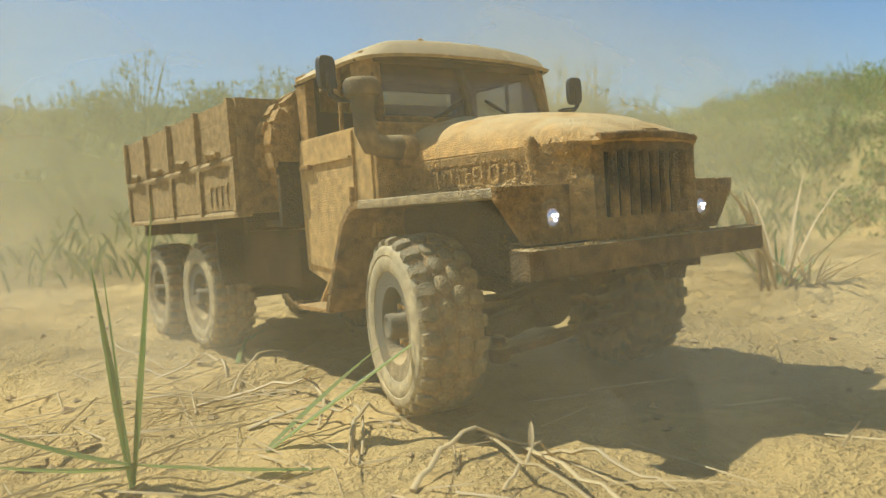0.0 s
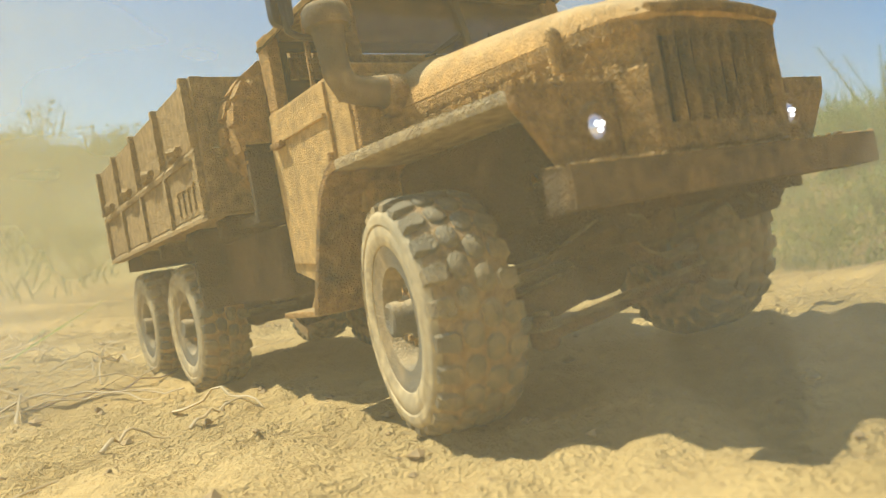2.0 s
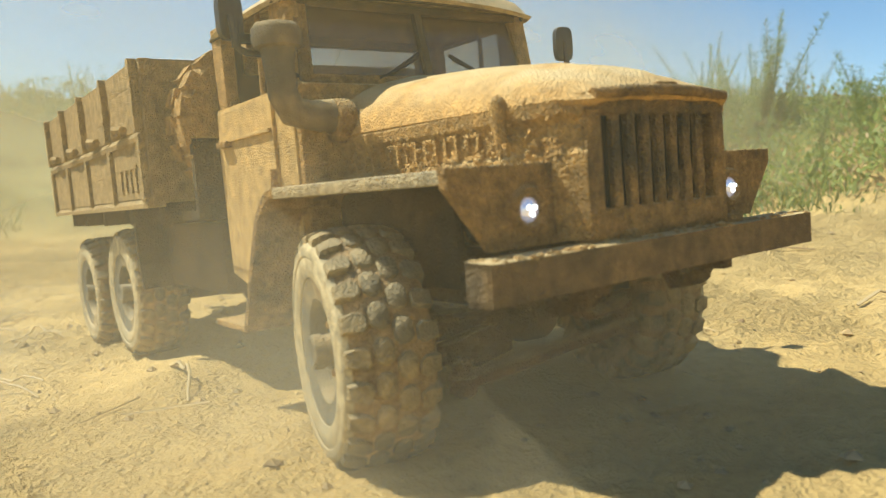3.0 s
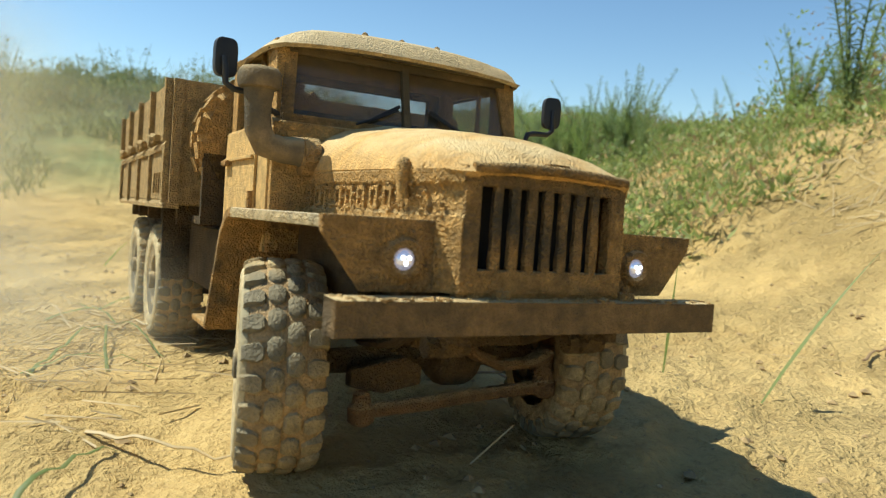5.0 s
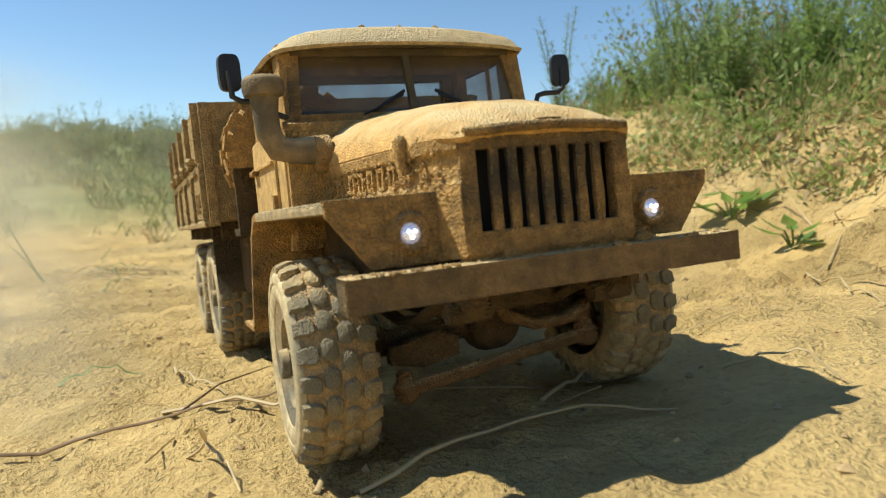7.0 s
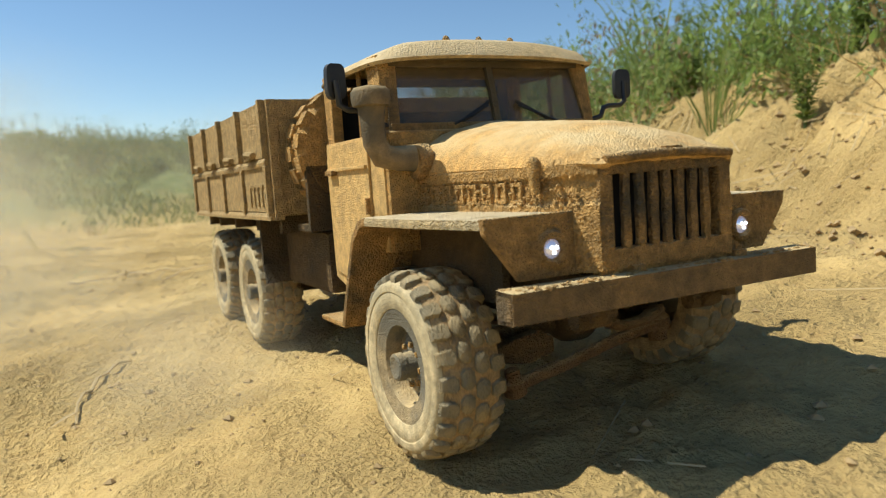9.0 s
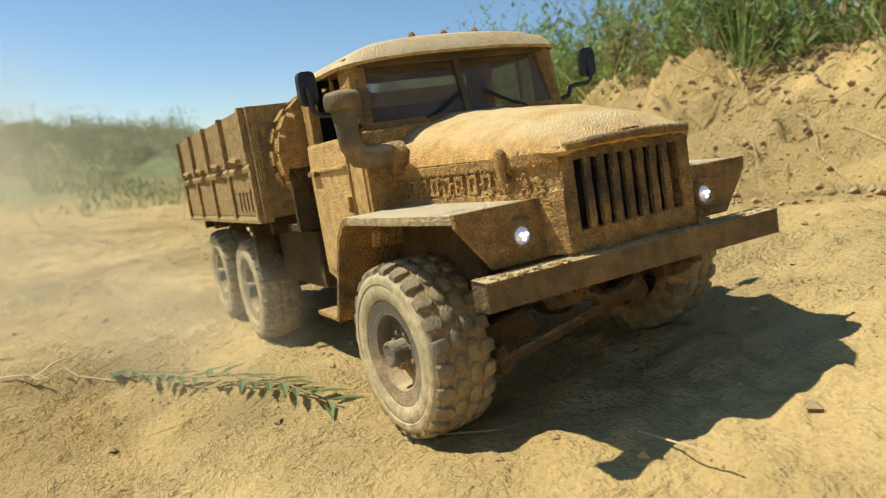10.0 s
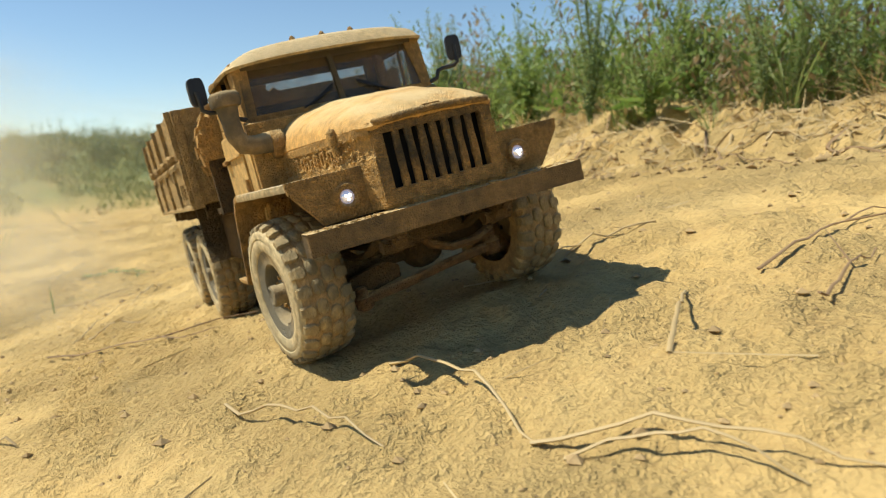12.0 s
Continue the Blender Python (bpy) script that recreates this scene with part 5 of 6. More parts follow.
def lay(kind, x0, y0, x1, y1, bulge):
    """A stalk ("straw", "stalk"), a green blade or a leafy sprig lying from one place to another, bowed by bulge."""
    lay_count[0] += 1
    rnd = random.Random(500 + lay_count[0])
    a, b = Vector((x0, y0)), Vector((x1, y1))
    d = b - a
    nrm = Vector((-d.y, d.x)).normalized()
    n = 10
    z0 = ground_at(x0, y0)
    thick = rnd.uniform(0.0009, 0.0015) * (1.0 if kind != "blade" else 1.3)
    pts = []
    for i in range(n + 1):
        u = i / n
        p = a + d * u + nrm * (bulge * 4 * u * (1 - u) + rnd.uniform(-0.0004, 0.0004))
        lift = 0.010 * math.sin(math.pi * u) * rnd.uniform(0.5, 1.0) if kind != "stalk" else 0.003
        pts.append(Vector((p.x - x0, p.y - y0, ground_at(p.x, p.y) - z0 + thick * 0.5 + lift)))
    names = {"straw": ("dry_straw", "dry bent straw lying on the sand", "straw", STRAW), "stalk": ("dead_twig", "brown dead twig lying on the sand", "twig", STALK),
             "blade": ("fallen_grass", "fallen green grass blade on the sand", "grass", BLADE), "sprig": ("leafy_sprig", "torn green sprig with narrow leaves on the sand", "plant", BLUEGREEN)}
    name, label, cat, mat = names[kind]
    t = thing(name, label, cat, "stalks on the sand", at=Matrix.Translation((x0, y0, z0)))
    bm = B()
    tube(bm, pts, [thick * (1 - 0.55 * i / n) for i in range(n + 1)], 6, s=1.0, flat=0.2 if kind == "blade" else 0.65)
    part("stalk", bm, mat if kind != "sprig" else STALK, t, smooth=60)
    if kind == "straw" and rnd.random() < 0.3:
        bm = B()
        i = rnd.choice((3, 5, 7))
        dd = (pts[i] - pts[i - 1]).normalized()
        s_ = Vector((-dd.y, dd.x, 0)) * rnd.choice((-1, 1))
        blade(bm, pts[i], pts[i] + (dd + s_ * 0.6) * d.length * 0.3 + Vector((0, 0, 0.006)), thick * 1.6, (0, 0, -0.006), steps=4)
        part("dry_leaf", bm, mat, t)
    if kind == "stalk":
        bm = B()
        i = rnd.choice((5, 7))
        dd = (pts[i] - pts[i - 1]).normalized()
        s_ = Vector((-dd.y, dd.x, 0)) * rnd.choice((-1, 1))
        tube(bm, [pts[i], pts[i] + (dd + s_ * 0.8) * d.length * 0.18 + Vector((0, 0, 0.003)), pts[i] + (dd * 1.4 + s_ * 0.9) * d.length * 0.3], [thick * 0.6, thick * 0.4, thick * 0.2], 5, s=1.0)
        part("side_twig", bm, mat, t)
    if kind == "sprig":
        for i in range(1, n + 1):
            for sgn in (-1, 1):
                for k in range(2):
                    dd = (pts[i] - pts[i - 1]).normalized()
                    s_ = Vector((-dd.y, dd.x, 0)) * sgn
                    bm = B()
                    leaf(bm, pts[i - 1].lerp(pts[i], 0.5 * k), dd + s_ * rnd.uniform(0.4, 0.9) + Vector((0, 0, rnd.uniform(-0.1, 0.5))), rnd.uniform(0.018, 0.03), 0.0065)
                    part("leaf", bm, mat, t)


def stand(x, y, dx, dy, dz):
    """A single green blade that stands up from the sand."""
    z = ground_at(x, y) - 0.003
    t = thing("grass_shoot", "tall narrow green grass shoot growing from the sand", "grass", "blades beside the track", at=Matrix.Translation((x, y, z)))
    bm = B()
    blade(bm, (0, 0, 0), (dx * 0.85, dy * 0.85, dz + 0.006), 0.0030, (dx * 0.15, dy * 0.15, -0.006), steps=9, fold=0.5)
    part("blade", bm, BLADE, t)


lay("straw", 0.444, -4.941, 0.447, -5.066, 0.006)
lay("straw", 0.446, -5.065, 0.496, -5.158, 0.003)
lay("straw", 0.447, -5.083, 0.480, -5.147, 0.004)
lay("stalk", 0.608, -5.022, 0.720, -5.014, 0.004)
lay("stalk", 0.580, -5.076, 0.657, -5.049, 0.000)
lay("straw", 0.513, -5.061, 0.567, -5.015, 0.000)
lay("straw", 0.369, -4.905, 0.407, -5.024, 0.002)
lay("stalk", 0.273, -4.538, 0.397, -4.694, 0.003)
lay("straw", 0.359, -4.236, 0.411, -4.115, 0.001)
lay("straw", 0.512, -4.281, 0.571, -4.329, 0.002)
lay("stalk", 0.265, -4.015, 0.372, -4.137, -0.003)
lay("straw", 0.283, -4.043, 0.312, -4.154, 0.001)
lay("straw", 0.303, -4.076, 0.324, -4.137, 0.000)
lay("straw", 0.238, -4.056, 0.263, -4.000, 0.006)
lay("blade", 0.265, -3.976, 0.323, -3.999, 0.003)
lay("sprig", 0.297, -3.616, 0.397, -3.880, 0.002)
lay("straw", 0.203, -3.558, 0.299, -3.633, 0.004)
lay("straw", 0.237, -3.575, 0.324, -3.531, 0.002)
lay("straw", 0.525, -3.768, 0.504, -3.820, 0.002)
lay("straw", 0.505, -3.817, 0.476, -3.865, 0.002)
lay("straw", 0.504, -3.820, 0.472, -3.863, -0.002)
lay("straw", 0.291, -4.401, 0.381, -4.216, 0.002)
lay("straw", 0.307, -4.424, 0.357, -4.452, 0.003)
lay("blade", 0.475, -4.391, 0.453, -4.523, -0.006)
lay("stalk", 0.282, -2.439, 0.437, -2.406, 0.004)
lay("straw", 0.352, -2.403, 0.522, -2.530, 0.002)
lay("straw", 0.502, -2.539, 0.554, -2.524, 0.001)
lay("straw", 0.410, -2.568, 0.531, -2.591, 0.006)
lay("straw", 0.397, -2.555, 0.440, -2.474, -0.001)
lay("blade", 0.294, -2.292, 0.345, -2.284, 0.008)
lay("straw", 0.364, -2.293, 0.386, -2.388, -0.008)
lay("straw", 0.358, -2.486, 0.373, -2.536, 0.003)
lay("stalk", 1.115, -2.069, 1.038, -2.314, 0.004)
lay("straw", 0.906, -2.317, 0.705, -2.551, 0.004)
lay("straw", 0.581, -2.563, 0.601, -2.610, 0.002)
lay("straw", 0.223, -0.896, 0.226, -0.975, 0.004)
lay("straw", 0.086, -0.761, 0.158, -0.866, 0.003)
lay("straw", 0.101, -0.845, 0.158, -0.894, 0.003)
lay("straw", -0.019, -0.416, 0.128, -0.422, 0.022)
lay("straw", 0.101, -0.566, 0.147, -0.605, 0.004)
lay("straw", 0.111, -0.625, 0.147, -0.605, 0.002)
lay("straw", 0.015, -0.522, -0.011, -0.374, 0.000)
lay("straw", 0.074, -0.635, 0.102, -0.623, 0.006)
lay("blade", 0.271, -1.424, 0.365, -1.339, 0.003)
lay("blade", 0.287, -1.592, 0.318, -1.440, 0.002)
lay("blade", 0.326, -1.587, 0.316, -1.447, 0.002)
lay("blade", 0.282, -1.589, 0.355, -1.583, 0.006)
lay("straw", 0.320, -1.440, 0.366, -1.495, 0.003)
lay("stalk", 0.516, -1.624, 0.565, -1.675, 0.002)
lay("straw", 0.696, -1.557, 0.627, -1.631, 0.001)
lay("straw", 0.246, -1.363, 0.292, -1.455, 0.004)
lay("straw", 0.280, -1.498, 0.344, -1.475, 0.003)
lay("blade", 0.307, -1.796, 0.340, -1.737, 0.004)
lay("straw", 0.328, -1.722, 0.400, -1.755, -0.008)
lay("straw", 0.290, -1.823, 0.331, -1.834, 0.001)
lay("stalk", 0.831, -1.657, 0.927, -1.622, 0.004)
lay("blade", 0.279, -1.338, 0.359, -1.570, 0.003)
lay("straw", 0.599, -1.899, 0.655, -1.918, 0.002)
lay("stalk", 0.635, -1.911, 0.627, -1.960, 0.002)
lay("straw", -0.097, -0.118, -0.041, -0.190, 0.033)
lay("straw", -0.070, -0.178, -0.026, -0.225, 0.025)
lay("straw", -0.133, -0.016, -0.086, -0.055, 0.015)
lay("straw", -0.030, -0.221, -0.001, -0.212, 0.014)
lay("straw", -0.014, -0.266, 0.041, -0.241, 0.009)
lay("straw", 0.040, -0.250, 0.060, -0.310, -0.002)
lay("blade", -0.082, 0.006, -0.049, 0.156, 0.006)
lay("straw", -0.081, -0.088, -0.004, 0.012, 0.023)
lay("straw", -0.203, 0.177, -0.104, -0.036, -0.018)
lay("straw", 0.036, -0.241, 0.043, -0.383, -0.005)
lay("straw", 0.015, -0.276, 0.042, -0.255, -0.001)
lay("straw", -0.106, -0.292, -0.064, -0.346, -0.002)
lay("straw", -0.028, -0.437, 0.104, -0.467, 0.013)
lay("straw", -0.124, -0.243, -0.016, -0.375, -0.003)
lay("straw", 0.024, -0.219, 0.035, -0.354, -0.005)
lay("straw", -0.007, -0.463, 0.090, -0.490, 0.034)
CLUMP = thing("grass_clump", "green grass clump with long folded leaves rooted in the sand", "grass", "blades beside the track", at=Matrix.Translation((-0.108, -0.236, ground_at(-0.108, -0.236) - 0.002)))
for tip, width, sag, foot_z in (((0.011, 0.001, 0.102), 0.0021, 0.004, 0.0), ((-0.008, 0.005, 0.092), 0.0021, -0.006, 0.004), ((-0.018, 0.036, 0.082), 0.0022, -0.006, 0.0), ((-0.052, 0.001, 0.030), 0.0034, 0.006, 0.010), ((-0.046, -0.020, 0.022), 0.0032, 0.006, 0.009), ((0.102, -0.004, -0.001), 0.0026, 0.006, 0.010)):
    bm = B()
    blade(bm, (0, 0, foot_z), (tip[0], tip[1], tip[2] - sag), width, (0, 0, sag), steps=9, fold=0.5)
    part("leaf", bm, BLADE, CLUMP)
LEANING = thing("grass_clump", "two long green leaves leaning over broken straw on the sand", "grass", "blades beside the track", at=Matrix.Translation((-0.066, -0.211, ground_at(-0.066, -0.211) - 0.002)))
for tip, width, sag in (((0.096, 0.0, 0.060), 0.0034, 0.005), ((0.058, 0.038, 0.036), 0.0028, 0.006)):
    bm = B()
    blade(bm, (0, 0, 0), (tip[0], tip[1], tip[2] + sag), width, (0, 0, -sag), steps=9, fold=0.5)
    part("leaf", bm, BLADE, LEANING)
tuft(301, 0.15, 16, STRAW, "dry_grass_tuft", "tall bleached grass tuft standing beside the track", 0.7, at=Matrix.Translation((0.43, 0.11, ground_at(0.43, 0.11))), width=0.0030, group="dry tufts on the bank")
tuft(302, 0.07, 26, STRAW, "dry_grass_tuft", "flattened bleached grass tuft beside the track", 2.4, at=Matrix.Translation((0.47, 0.12, ground_at(0.47, 0.12))), width=0.0020, group="dry tufts on the bank")
tuft(303, 0.09, 14, BLADE, "grass_tuft", "green grass tuft among dry stalks beside the track", 0.8, at=Matrix.Translation((0.45, 0.14, ground_at(0.45, 0.14))), width=0.0024)
stand(0.276, -1.005, 0.034, -0.011, 0.041)
stand(0.676, -1.718, 0.064, -0.015, 0.095)
stand(0.653, -1.660, 0.008, 0.005, 0.076)
stand(0.236, -1.690, -0.060, 0.041, 0.070)
stand(0.232, -1.700, -0.061, 0.039, 0.110)
stand(0.090, -2.690, 0.060, -0.016, 0.150)
stand(0.110, -3.250, 0.060, -0.014, 0.140)
stand(0.261, -4.040, -0.004, 0.009, 0.050)

# clods and pebbles on the sand
rp = random.Random(9)
tv, tf = [], []
for i in range(17000):
    y = rp.uniform(-5.6, 0.8)
    x = float(np.interp(-y, PY, PX)) + rp.gauss(0.05, 0.45)
    r = 0.0008 + 0.0034 * rp.random() ** 6
    z = ground_at(x, y)
    k0 = len(tv)
    for a, b, c in ((1, 0, 0), (-1, 0, 0), (0, 1, 0), (0, -1, 0), (0, 0, 1), (0, 0, -1)):
        j = rp.uniform(0.8, 1.1) * r
        tv.append((x + a * j + rp.uniform(-.2, .2) * r, y + b * j + rp.uniform(-.2, .2) * r, z + c * j * 0.6 + r * 0.2))
    for f in ((0, 2, 4), (2, 1, 4), (1, 3, 4), (3, 0, 4), (2, 0, 5), (1, 2, 5), (3, 1, 5), (0, 3, 5)):
        tf.append(tuple(k0 + q for q in f))
pm = bpy.data.meshes.new("pebbles")
pm.from_pydata(tv, [], tf)
pm.materials.append(CLOD)
tagged(new("pebbles", pm), "scattered clay crumbs and pebbles on the sand", "pebbles", kind="stuff")

# clods broken off along the foot of the bank
tv, tf = [], []
rc = random.Random(19)
for x, y, turn, size in bank_spots(7500, 20, -5.8, -2.7, -0.40, 0.55, 0.4, 1.0, 1.2):
    r = 0.0014 + 0.0065 * rc.random() ** 4
    z = ground_at(x, y)
    k0 = len(tv)
    for p, q, w in ((1, 0, 0), (-1, 0, 0), (0, 1, 0), (0, -1, 0), (0, 0, 1), (0, 0, -1), (0.7, 0.7, 0.4), (-0.7, -0.6, 0.5)):
        j = rc.uniform(0.6, 1.25) * r
        tv.append((x + p * j, y + q * j, z + w * j * 0.75 + r * 0.15))
    for f in ((0, 6, 4), (6, 2, 4), (2, 1, 4), (1, 7, 4), (7, 3, 4), (3, 0, 4), (0, 2, 6), (1, 3, 7), (2, 0, 5), (1, 2, 5), (3, 1, 5), (0, 3, 5)):
        tf.append(tuple(k0 + v for v in f))
cm = bpy.data.meshes.new("clods")
cm.from_pydata(tv, [], tf)
cm.materials.append(CLOD)
tagged(new("clods", cm), "crumbled clay clods along the foot of the bank", "clods", kind="stuff")

# darker clods strewn on the track
tv, tf = [], []
rc = random.Random(29)
for k in range(420):
    y = rc.uniform(-5.5, 0.5)
    x = float(np.interp(-y, PY, PX)) + rc.choice((-1, 1, 1)) * rc.uniform(0.10, 0.75)
    r = 0.0016 + 0.0040 * rc.random() ** 4
    z = ground_at(x, y)
    k0 = len(tv)
    for p, q, w in ((1, 0, 0), (-1, 0, 0), (0, 1, 0), (0, -1, 0), (0, 0, 1), (0, 0, -1), (0.7, 0.7, 0.4), (-0.7, -0.6, 0.5)):
        j = rc.uniform(0.5, 1.35) * r
        tv.append((x + p * j + rc.uniform(-.3, .3) * r, y + q * j + rc.uniform(-.3, .3) * r, z + w * j * 0.7 + r * 0.15))
    for f in ((0, 6, 4), (6, 2, 4), (2, 1, 4), (1, 7, 4), (7, 3, 4), (3, 0, 4), (0, 2, 6), (1, 3, 7), (2, 0, 5), (1, 2, 5), (3, 1, 5), (0, 3, 5)):
        tf.append(tuple(k0 + v for v in f))
dm = bpy.data.meshes.new("dark_clods")
dm.from_pydata(tv, [], tf)
dm.materials.append(plain("dark_clay_clod", (0.29, 0.19, 0.088), 0.95, vary=0.4, scale=90, relief=0.8))
tagged(new("dark_clods", dm), "darker brown lumps of clay strewn on the track", "clods", kind="stuff")

# bleached straw litter under the weeds and on the trodden patch at the start
tv, tf = [], []
rl = random.Random(23)
spots = [(x, y) for x, y, _, _ in bank_spots(2600, 24, -6.0, 1.0, 0.35, 0.75, 1, 1, 1.3)]
spots += [(x, y) for x, y, _, _ in bank_spots(2000, 25, -6.2, -4.1, 0.10, 0.5, 1, 1, 1.0)]
spots += [(rl.gauss(-0.07, 0.09), rl.gauss(-0.16, 0.13)) for _ in range(230)]
spots += [(rl.gauss(0.30, 0.07), rl.gauss(-1.50, 0.12)) for _ in range(160)]
spots += [(float(np.interp(-y, PY, PX)) + rl.gauss(0, 0.35), y) for y in [rl.uniform(-5.4, 0.4) for _ in range(260)]]
for x, y in spots:
    bank_side = x > 0.85
    n_, ln = rl.uniform(0, 6.28), rl.uniform(0.015, 0.075) * (1.2 if bank_side else 0.8)
    w = rl.uniform(0.0004, 0.0009) * (1.3 if bank_side else 0.75)
    x1, y1 = x + math.cos(n_) * ln, y + math.sin(n_) * ln
    z0, z1 = ground_at(x, y) + 0.001, ground_at(x1, y1) + 0.001 + abs(rl.gauss(0, 0.010 if bank_side else 0.004))
    ux, uy = -math.sin(n_) * w, math.cos(n_) * w
    k0 = len(tv)
    tv += [(x - ux, y - uy, z0), (x + ux, y + uy, z0), (x1 + ux * 0.5, y1 + uy * 0.5, z1), (x1 - ux * 0.5, y1 - uy * 0.5, z1), (x, y, z0 + w), (x1, y1, z1 + w)]
    tf += [(k0, k0 + 4, k0 + 5, k0 + 3), (k0 + 4, k0 + 1, k0 + 2, k0 + 5)]
lm = bpy.data.meshes.new("straw_litter")
lm.from_pydata(tv, [], tf)
lm.materials.append(STRAW)
tagged(new("straw_litter", lm), "bleached straw litter scattered over the sand", "straw", kind="stuff")

# scrub on the rise behind
rf = random.Random(15)
sv, sf = [], []
for i in range(900):
    az = radians(rf.uniform(-55, 50))
    dist = rf.uniform(2.3, 6.0)
    bx, by = math.sin(az) * dist, math.cos(az) * dist - 0.3
    bz = ground_at(bx, by)
    if by < 1.3 + 1.1 * rf.random() or bx > 1.5:
        continue
    hgt = rf.uniform(0.07, 0.17) * (1.7 if rf.random() < 0.12 else 1.0)
    for _ in range(4):
        a_, h_ = rf.uniform(0, 6.28), hgt * rf.uniform(0.7, 1.15)
        k0 = len(sv)
        sv += [(bx - 0.003, by, bz - 0.01), (bx + 0.003, by, bz - 0.01), (bx + 0.001 + math.cos(a_) * h_ * 0.25, by + math.sin(a_) * h_ * 0.25, bz + h_), (bx - 0.001 + math.cos(a_) * h_ * 0.25, by + math.sin(a_) * h_ * 0.25, bz + h_)]
        sf.append((k0, k0 + 1, k0 + 2, k0 + 3))
    for _ in range(150):
        u = rf.random() ** 1.6
        rr = hgt * 0.75 * (1 - 0.6 * u) * math.sqrt(rf.random())
        t_ = rf.uniform(0, 6.28)
        p = Vector((bx + rr * math.cos(t_), by + rr * math.sin(t_), bz + hgt * u))
        q = rf.uniform(0.007, 0.016)
        d1 = Vector((rf.gauss(0, 1), rf.gauss(0, 1), rf.gauss(0.7, 1))).normalized() * q
        d2 = Vector((rf.gauss(0, 1), rf.gauss(0, 1), rf.gauss(0, 0.6))).normalized() * q * 0.4
        k0 = len(sv)
        sv += [tuple(p), tuple(p + d1 + d2), tuple(p + d1 * 2), tuple(p + d1 - d2)]
        sf.append((k0, k0 + 1, k0 + 2, k0 + 3))
sm = bpy.data.meshes.new("far_scrub")
sm.from_pydata(sv, [], sf)
sm.materials.append(leafy("scrub_leaf", (0.10, 0.16, 0.06), (0.24, 0.31, 0.12), through_light=0.5))
tagged(new("far_scrub", sm), "hazy green scrub along the rise behind the track", "shrubs", kind="stuff")

# grass over the rise behind
hv, hf = [], []
rh = random.Random(151)
for i in range(30000):
    x, y = rh.uniform(-3.2, 1.6), 0.75 + 2.8 * rh.random() ** 0.9
    if value_noise(np.array(x * 3.0), np.array(y * 3.0), 8) < 0.30 or rh.random() > (y - 0.7) / 1.1:
        continue
    z, turn = ground_at(x, y), rh.uniform(0, 6.28)
    h = rh.uniform(0.02, 0.065)
    lx, ly = math.cos(turn) * h * 0.45, math.sin(turn) * h * 0.45
    wx, wy = -math.sin(turn) * 0.0028, math.cos(turn) * 0.0028
    k0 = len(hv)
    hv += [(x - wx, y - wy, z), (x + wx, y + wy, z), (x + lx * 0.5, y + ly * 0.5, z + h * 0.7), (x + lx * 1.3, y + ly * 1.3, z + h)]
    hf += [(k0, k0 + 1, k0 + 2), (k0 + 1, k0 + 3, k0 + 2)]
hm = bpy.data.meshes.new("hill_grass")
hm.from_pydata(hv, [], hf)
hm.materials.append(leafy("hill_grass_blade", (0.14, 0.19, 0.06), (0.32, 0.35, 0.13), through_light=0.45))
tagged(new("hill_grass", hm), "grey-green rough grass over the low rise behind the track", "grass", kind="stuff")

# ---- dust ----
DUSTS = {"thin": dust_material("thin_dust", 0.15), "mid": dust_material("drifting_dust", 0.30), "thick": dust_material("thick_dust", 0.50), "haze": dust_material("hanging_dust", 0.115, 0.45, (0.86, 0.72, 0.42, 1)), "cloud": dust_material("settling_dust", 0.52, 0.1, (0.86, 0.74, 0.44, 1))}
PUFFS = []


def puff(density, size, sheets, flat):
    """A billow of dust: thin bowed sheets one behind the other."""
    t = thing("dust_puff", "drifting puff of pale ochre dust", "dust", "dust round the truck")
    for dy, sc in ((-0.12, 1.0), (0.12, 0.9))[:sheets]:
        bm = B()
        n = 10
        vs = [[bm.verts.new((2 * i / n - 1, 0.06 * ((2 * i / n - 1) ** 2 + (2 * j / n - 1) ** 2) + 0.03 * math.sin(i * 1.3 + j), 2 * j / n - 1)) for i in range(n + 1)] for j in range(n + 1)]
        for j in range(n):
            for i in range(n):
                bm.faces.new((vs[j][i], vs[j][i + 1], vs[j + 1][i + 1], vs[j + 1][i]))
        o = part("dust_sheet", bm, DUSTS[density], t, smooth=180)
        o.location = (0, dy * size, 0)
        o.scale = (sc * size, sc * size, sc * size * flat * 1.35)
    return t


# density, size, sheets, flatness, then its place beside the truck (metres to its left, behind its nose, up) and its turn
TRAIL = [("thick", 1.30, 2, 0.20, -1.25, 2.60, 0.30, -15), ("thick", 0.80, 2, 0.26, -0.85, 1.50, 0.21, -18), ("mid", 0.30, 2, 0.6, -0.36, 0.70, 0.09, -20), ("thick", 0.55, 2, 0.5, -0.55, 1.10, 0.14, -20), ("thick", 1.00, 2, 0.24, -1.10, 2.00, 0.10, -15), ("mid", 1.10, 1, 0.30, 0.10, 2.60, 0.14, -15),
         ("thin", 0.60, 1, 0.5, 0.55, 1.50, 0.16, -25), ("mid", 0.14, 2, 0.6, -0.24, 0.46, 0.03, -20), ("mid", 0.09, 2, 0.6, -0.17, 0.24, 0.02, -20)]
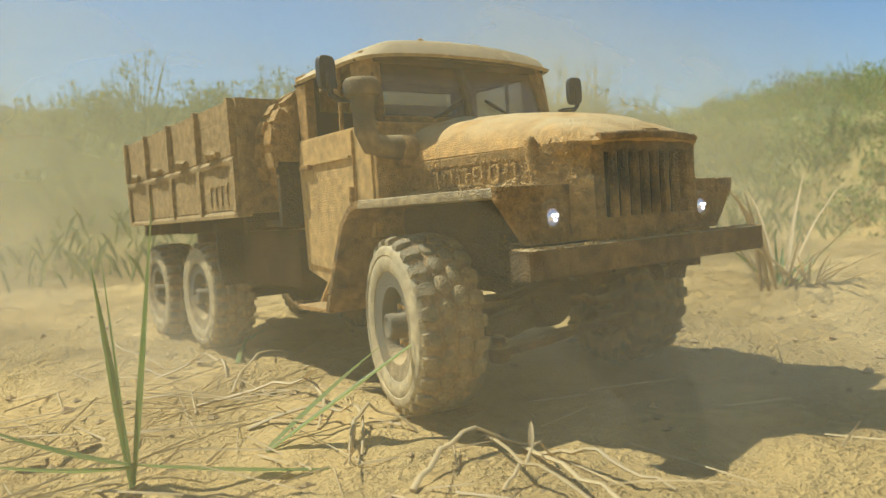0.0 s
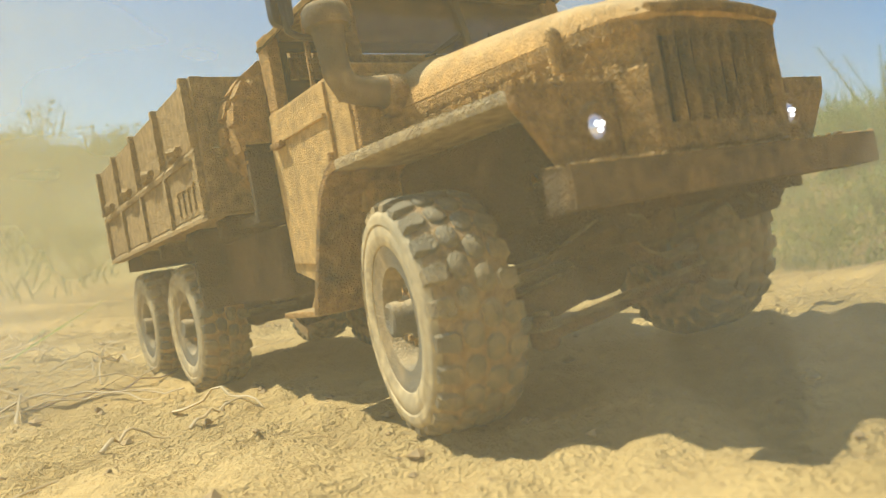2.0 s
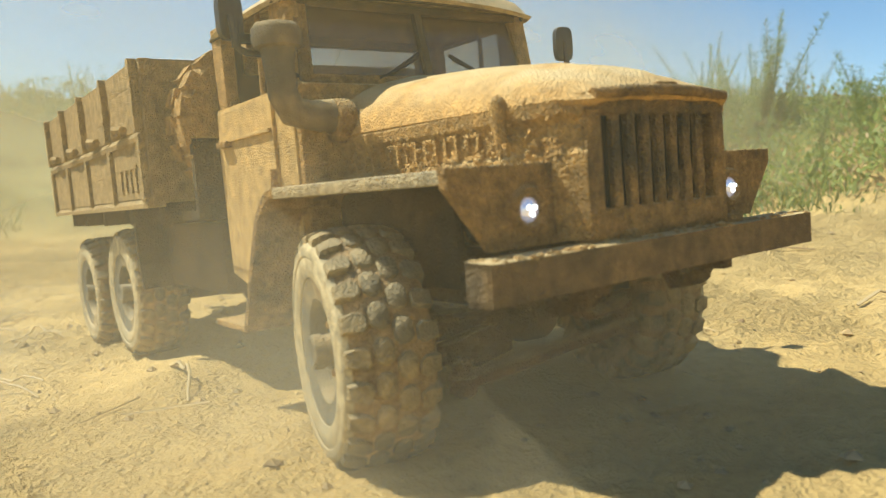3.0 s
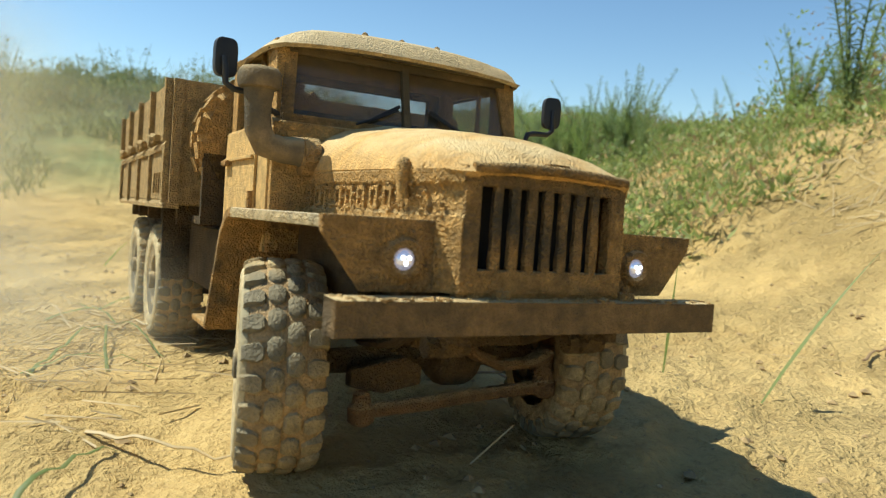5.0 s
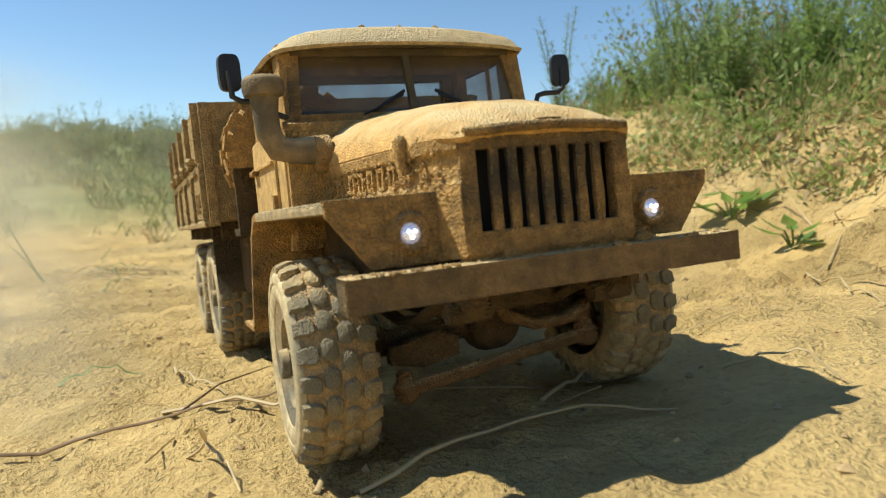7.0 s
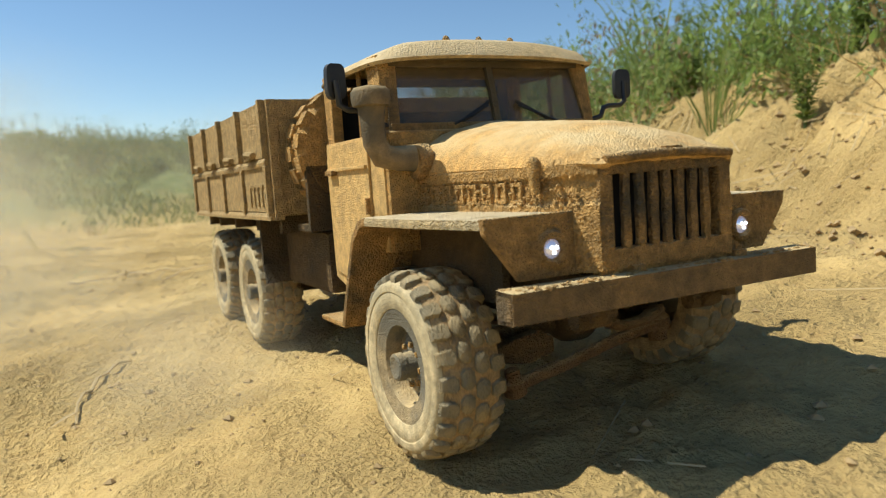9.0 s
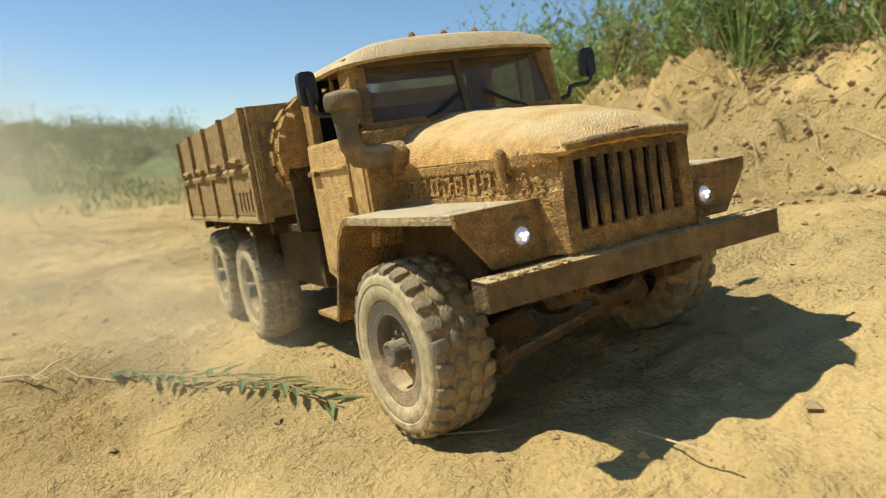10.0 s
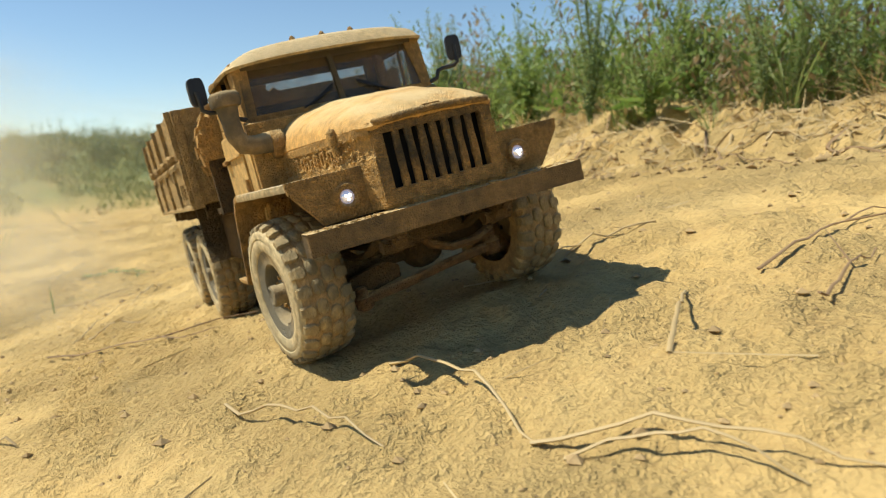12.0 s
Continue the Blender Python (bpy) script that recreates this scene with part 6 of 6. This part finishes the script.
# dust that hangs round the nose at first and is then left behind
GUST = [("thin", 0.16, 2, 0.55, 0.06, -0.02, 0.02, -33), ("haze", 0.24, 1, 0.6, 0.12, -0.05, 0.05, -33), ("haze", 0.30, 1, 0.8, -0.115, -0.025, 0.09, -33), ("haze", 0.42, 1, 0.7, -0.20, 0.16, 0.10, -33), ("thin", 0.17, 2, 0.6, 0.03, -0.035, 0.02, -33), ("cloud", 0.75, 2, 0.65, 0.78, 0.72, 0.26, -28), ("cloud", 1.5, 2, 0.5, -0.1, 1.7, 0.30, -28), ("cloud", 0.55, 2, 0.6, -0.50, 0.75, 0.16, -28)]
for row in TRAIL:
    PUFFS.append((puff(*row[:4]), row[4:], False))
for row in GUST:
    PUFFS.append((puff(*row[:4]), row[4:], True))


# ---- what moves ----
TRUCK_ROWS = [
    (0, 0.1020, -0.2369, -0.0001, -0.06, -1.74, 22.81, 0.000),
    (0.5, 0.1516, -0.3678, 0.0017, -0.31, -1.76, 21.82, 0.140),
    (1, 0.2023, -0.5090, 0.0096, -1.46, -3.78, 20.83, 0.290),
    (1.5, 0.2457, -0.6601, 0.0257, -3.41, -4.29, 18.60, 0.447),
    (2, 0.2848, -0.8178, 0.0415, -4.66, -6.34, 16.38, 0.610),
    (2.5, 0.3247, -0.9808, 0.0396, -1.97, -5.83, 14.93, 0.778),
    (2.7, 0.3398, -1.0474, 0.0394, -1.51, -4.33, 14.34, 0.846),
    (3.2, 0.3752, -1.2152, 0.0447, -1.78, -3.22, 13.04, 1.017),
    (3.7, 0.4071, -1.3849, 0.0507, -2.04, -2.11, 11.74, 1.189),
    (4.3, 0.4410, -1.5910, 0.0584, -2.35, -0.79, 10.17, 1.398),
    (4.5, 0.4512, -1.6603, 0.0608, -2.39, -0.28, 9.65, 1.468),
    (5, 0.4726, -1.8324, 0.0686, -2.74, 1.78, 8.08, 1.641),
    (5.5, 0.4783, -2.0043, 0.0616, -0.49, 1.34, 4.80, 1.812),
    (6, 0.4764, -2.1860, 0.0648, -1.03, 2.26, 1.77, 1.994),
    (6.5, 0.4761, -2.3897, 0.0744, -2.28, -0.32, 0.54, 2.198),
    (7, 0.4755, -2.6095, 0.0842, -2.82, -3.40, 0.01, 2.418),
    (7.2, 0.4755, -2.7001, 0.0893, -3.08, -3.87, -0.04, 2.508),
    (7.7, 0.4757, -2.9334, 0.0949, -2.31, -3.34, -0.17, 2.742),
    (8.2, 0.4756, -3.1699, 0.0978, -1.54, -2.81, -0.24, 2.978),
    (8.8, 0.4757, -3.4559, 0.0975, -0.61, -2.18, -0.22, 3.264),
    (9, 0.4757, -3.5517, 0.0975, -0.47, -2.66, -0.21, 3.360),
    (9.5, 0.4768, -3.7942, 0.0969, -0.19, -4.10, -0.04, 3.603),
    (10, 0.4772, -4.0415, 0.1102, -2.14, -6.57, 0.08, 3.850),
    (10.5, 0.4793, -4.2848, 0.1227, -2.70, -8.55, 0.31, 4.094),
    (11, 0.4822, -4.5185, 0.1394, -3.74, -11.37, 0.49, 4.327),
    (11.5, 0.4846, -4.7442, 0.1583, -4.34, -11.47, 0.22, 4.555),
    (12, 0.4881, -4.9651, 0.1704, -3.43, -10.56, -0.05, 4.778),
]
TT = np.array([r[0] for r in TRUCK_ROWS])
STEER = [(0, 13), (1.5, 13), (2.5, 14), (4.5, 14), (5.5, 11), (6.3, 4), (7, 3), (9, 0), (9.5, -2), (10.5, -5), (12, -5)]


# height of the front hubs on their springs: seconds, right-hand wheel, left-hand wheel (decimetres)
SPRING = [(0, 0.41, 0.41), (1.5, 0.385, 0.465), (2, 0.40, 0.455), (2.5, 0.43, 0.43), (4.5, 0.42, 0.435), (5.5, 0.37, 0.40), (7, 0.375, 0.45), (9.5, 0.345, 0.535), (10.5, 0.38, 0.515), (11, 0.40, 0.49), (12, 0.41, 0.47)]
TYRE = 0.405


def hub_height(t, x, y):
    """A front hub rides on its spring; a rear one follows the ground under it."""
    if y < 2:
        return float(np.interp(t, [s_[0] for s_ in SPRING], [s_[1 if x < 0 else 2] for s_ in SPRING]))
    m = pose(*(truck_row(t, k) for k in range(1, 7)))
    low = m @ Vector((x * S, y * S, (0.393 - TYRE) * S))
    level = sum(ground_at(low.x, low.y + d) for d in (-0.012, 0.0, 0.012)) / 3
    return min(max(0.393 + (level - low.z) / S, 0.34), 0.45)


def truck_row(t, k):
    return float(np.interp(t, TT, [r[k] for r in TRUCK_ROWS]))


def motions():
    walk(truck, [(t, pose(x, y, z, rx, ry, rz)) for t, x, y, z, rx, ry, rz, run in TRUCK_ROWS])
    for i, (w, x, y) in enumerate(WHEELS):
        rows = []
        for k in range(0, 241):
            t = k * 0.05
            spin = math.degrees(truck_row(t, 7) / (TYRE * S)) + 37 * i
            steer = -float(np.interp(t, [s[0] for s in STEER], [s[1] for s in STEER])) if y < 2 else 0.0
            rows.append((t, pose(x * S, y * S, hub_height(t, x, y) * S, 0, 0, steer) @ pose(0, 0, 0, spin)))
        walk(w, rows)
    for gear in FRONT_GEAR:
        rows = []
        for k in range(0, 49):
            t = k * 0.25
            a, b = hub_height(t, -0.635, 0.84), hub_height(t, 0.635, 0.84)
            rows.append((t, pose(0, 0, ((a + b) / 2 - 0.385) * S) @ pose(0, 0, 0.0385) @ pose(0, 0, 0, 0, -math.degrees(math.atan2(b - a, 1.27))) @ pose(0, 0, -0.0385)))
        walk(gear, rows)
    for i, (p, (ox, oy, oz, face), gust) in enumerate(PUFFS):
        rows = []
        for k in range(0, 25):
            t = k * 0.5
            u = min(t, 2.8) if gust else t
            turn = radians(truck_row(u, 6))
            x = truck_row(u, 1) + math.cos(turn) * ox - math.sin(turn) * oy + (-0.60 * (t - u) if gust else 0.03 * math.sin(1.3 * t + i))
            y = truck_row(u, 2) + math.sin(turn) * ox + math.cos(turn) * oy + (0.02 * (t - u) if gust else 0)
            rows.append((t, pose(x, y, truck_row(u, 3) + oz + 0.01 * math.sin(0.9 * t + 2 * i), -38 if gust else -45, 0, math.degrees(turn) + face + (0 if gust else 4) * math.sin(0.7 * t + i))))
        walk(p, rows)


motions()
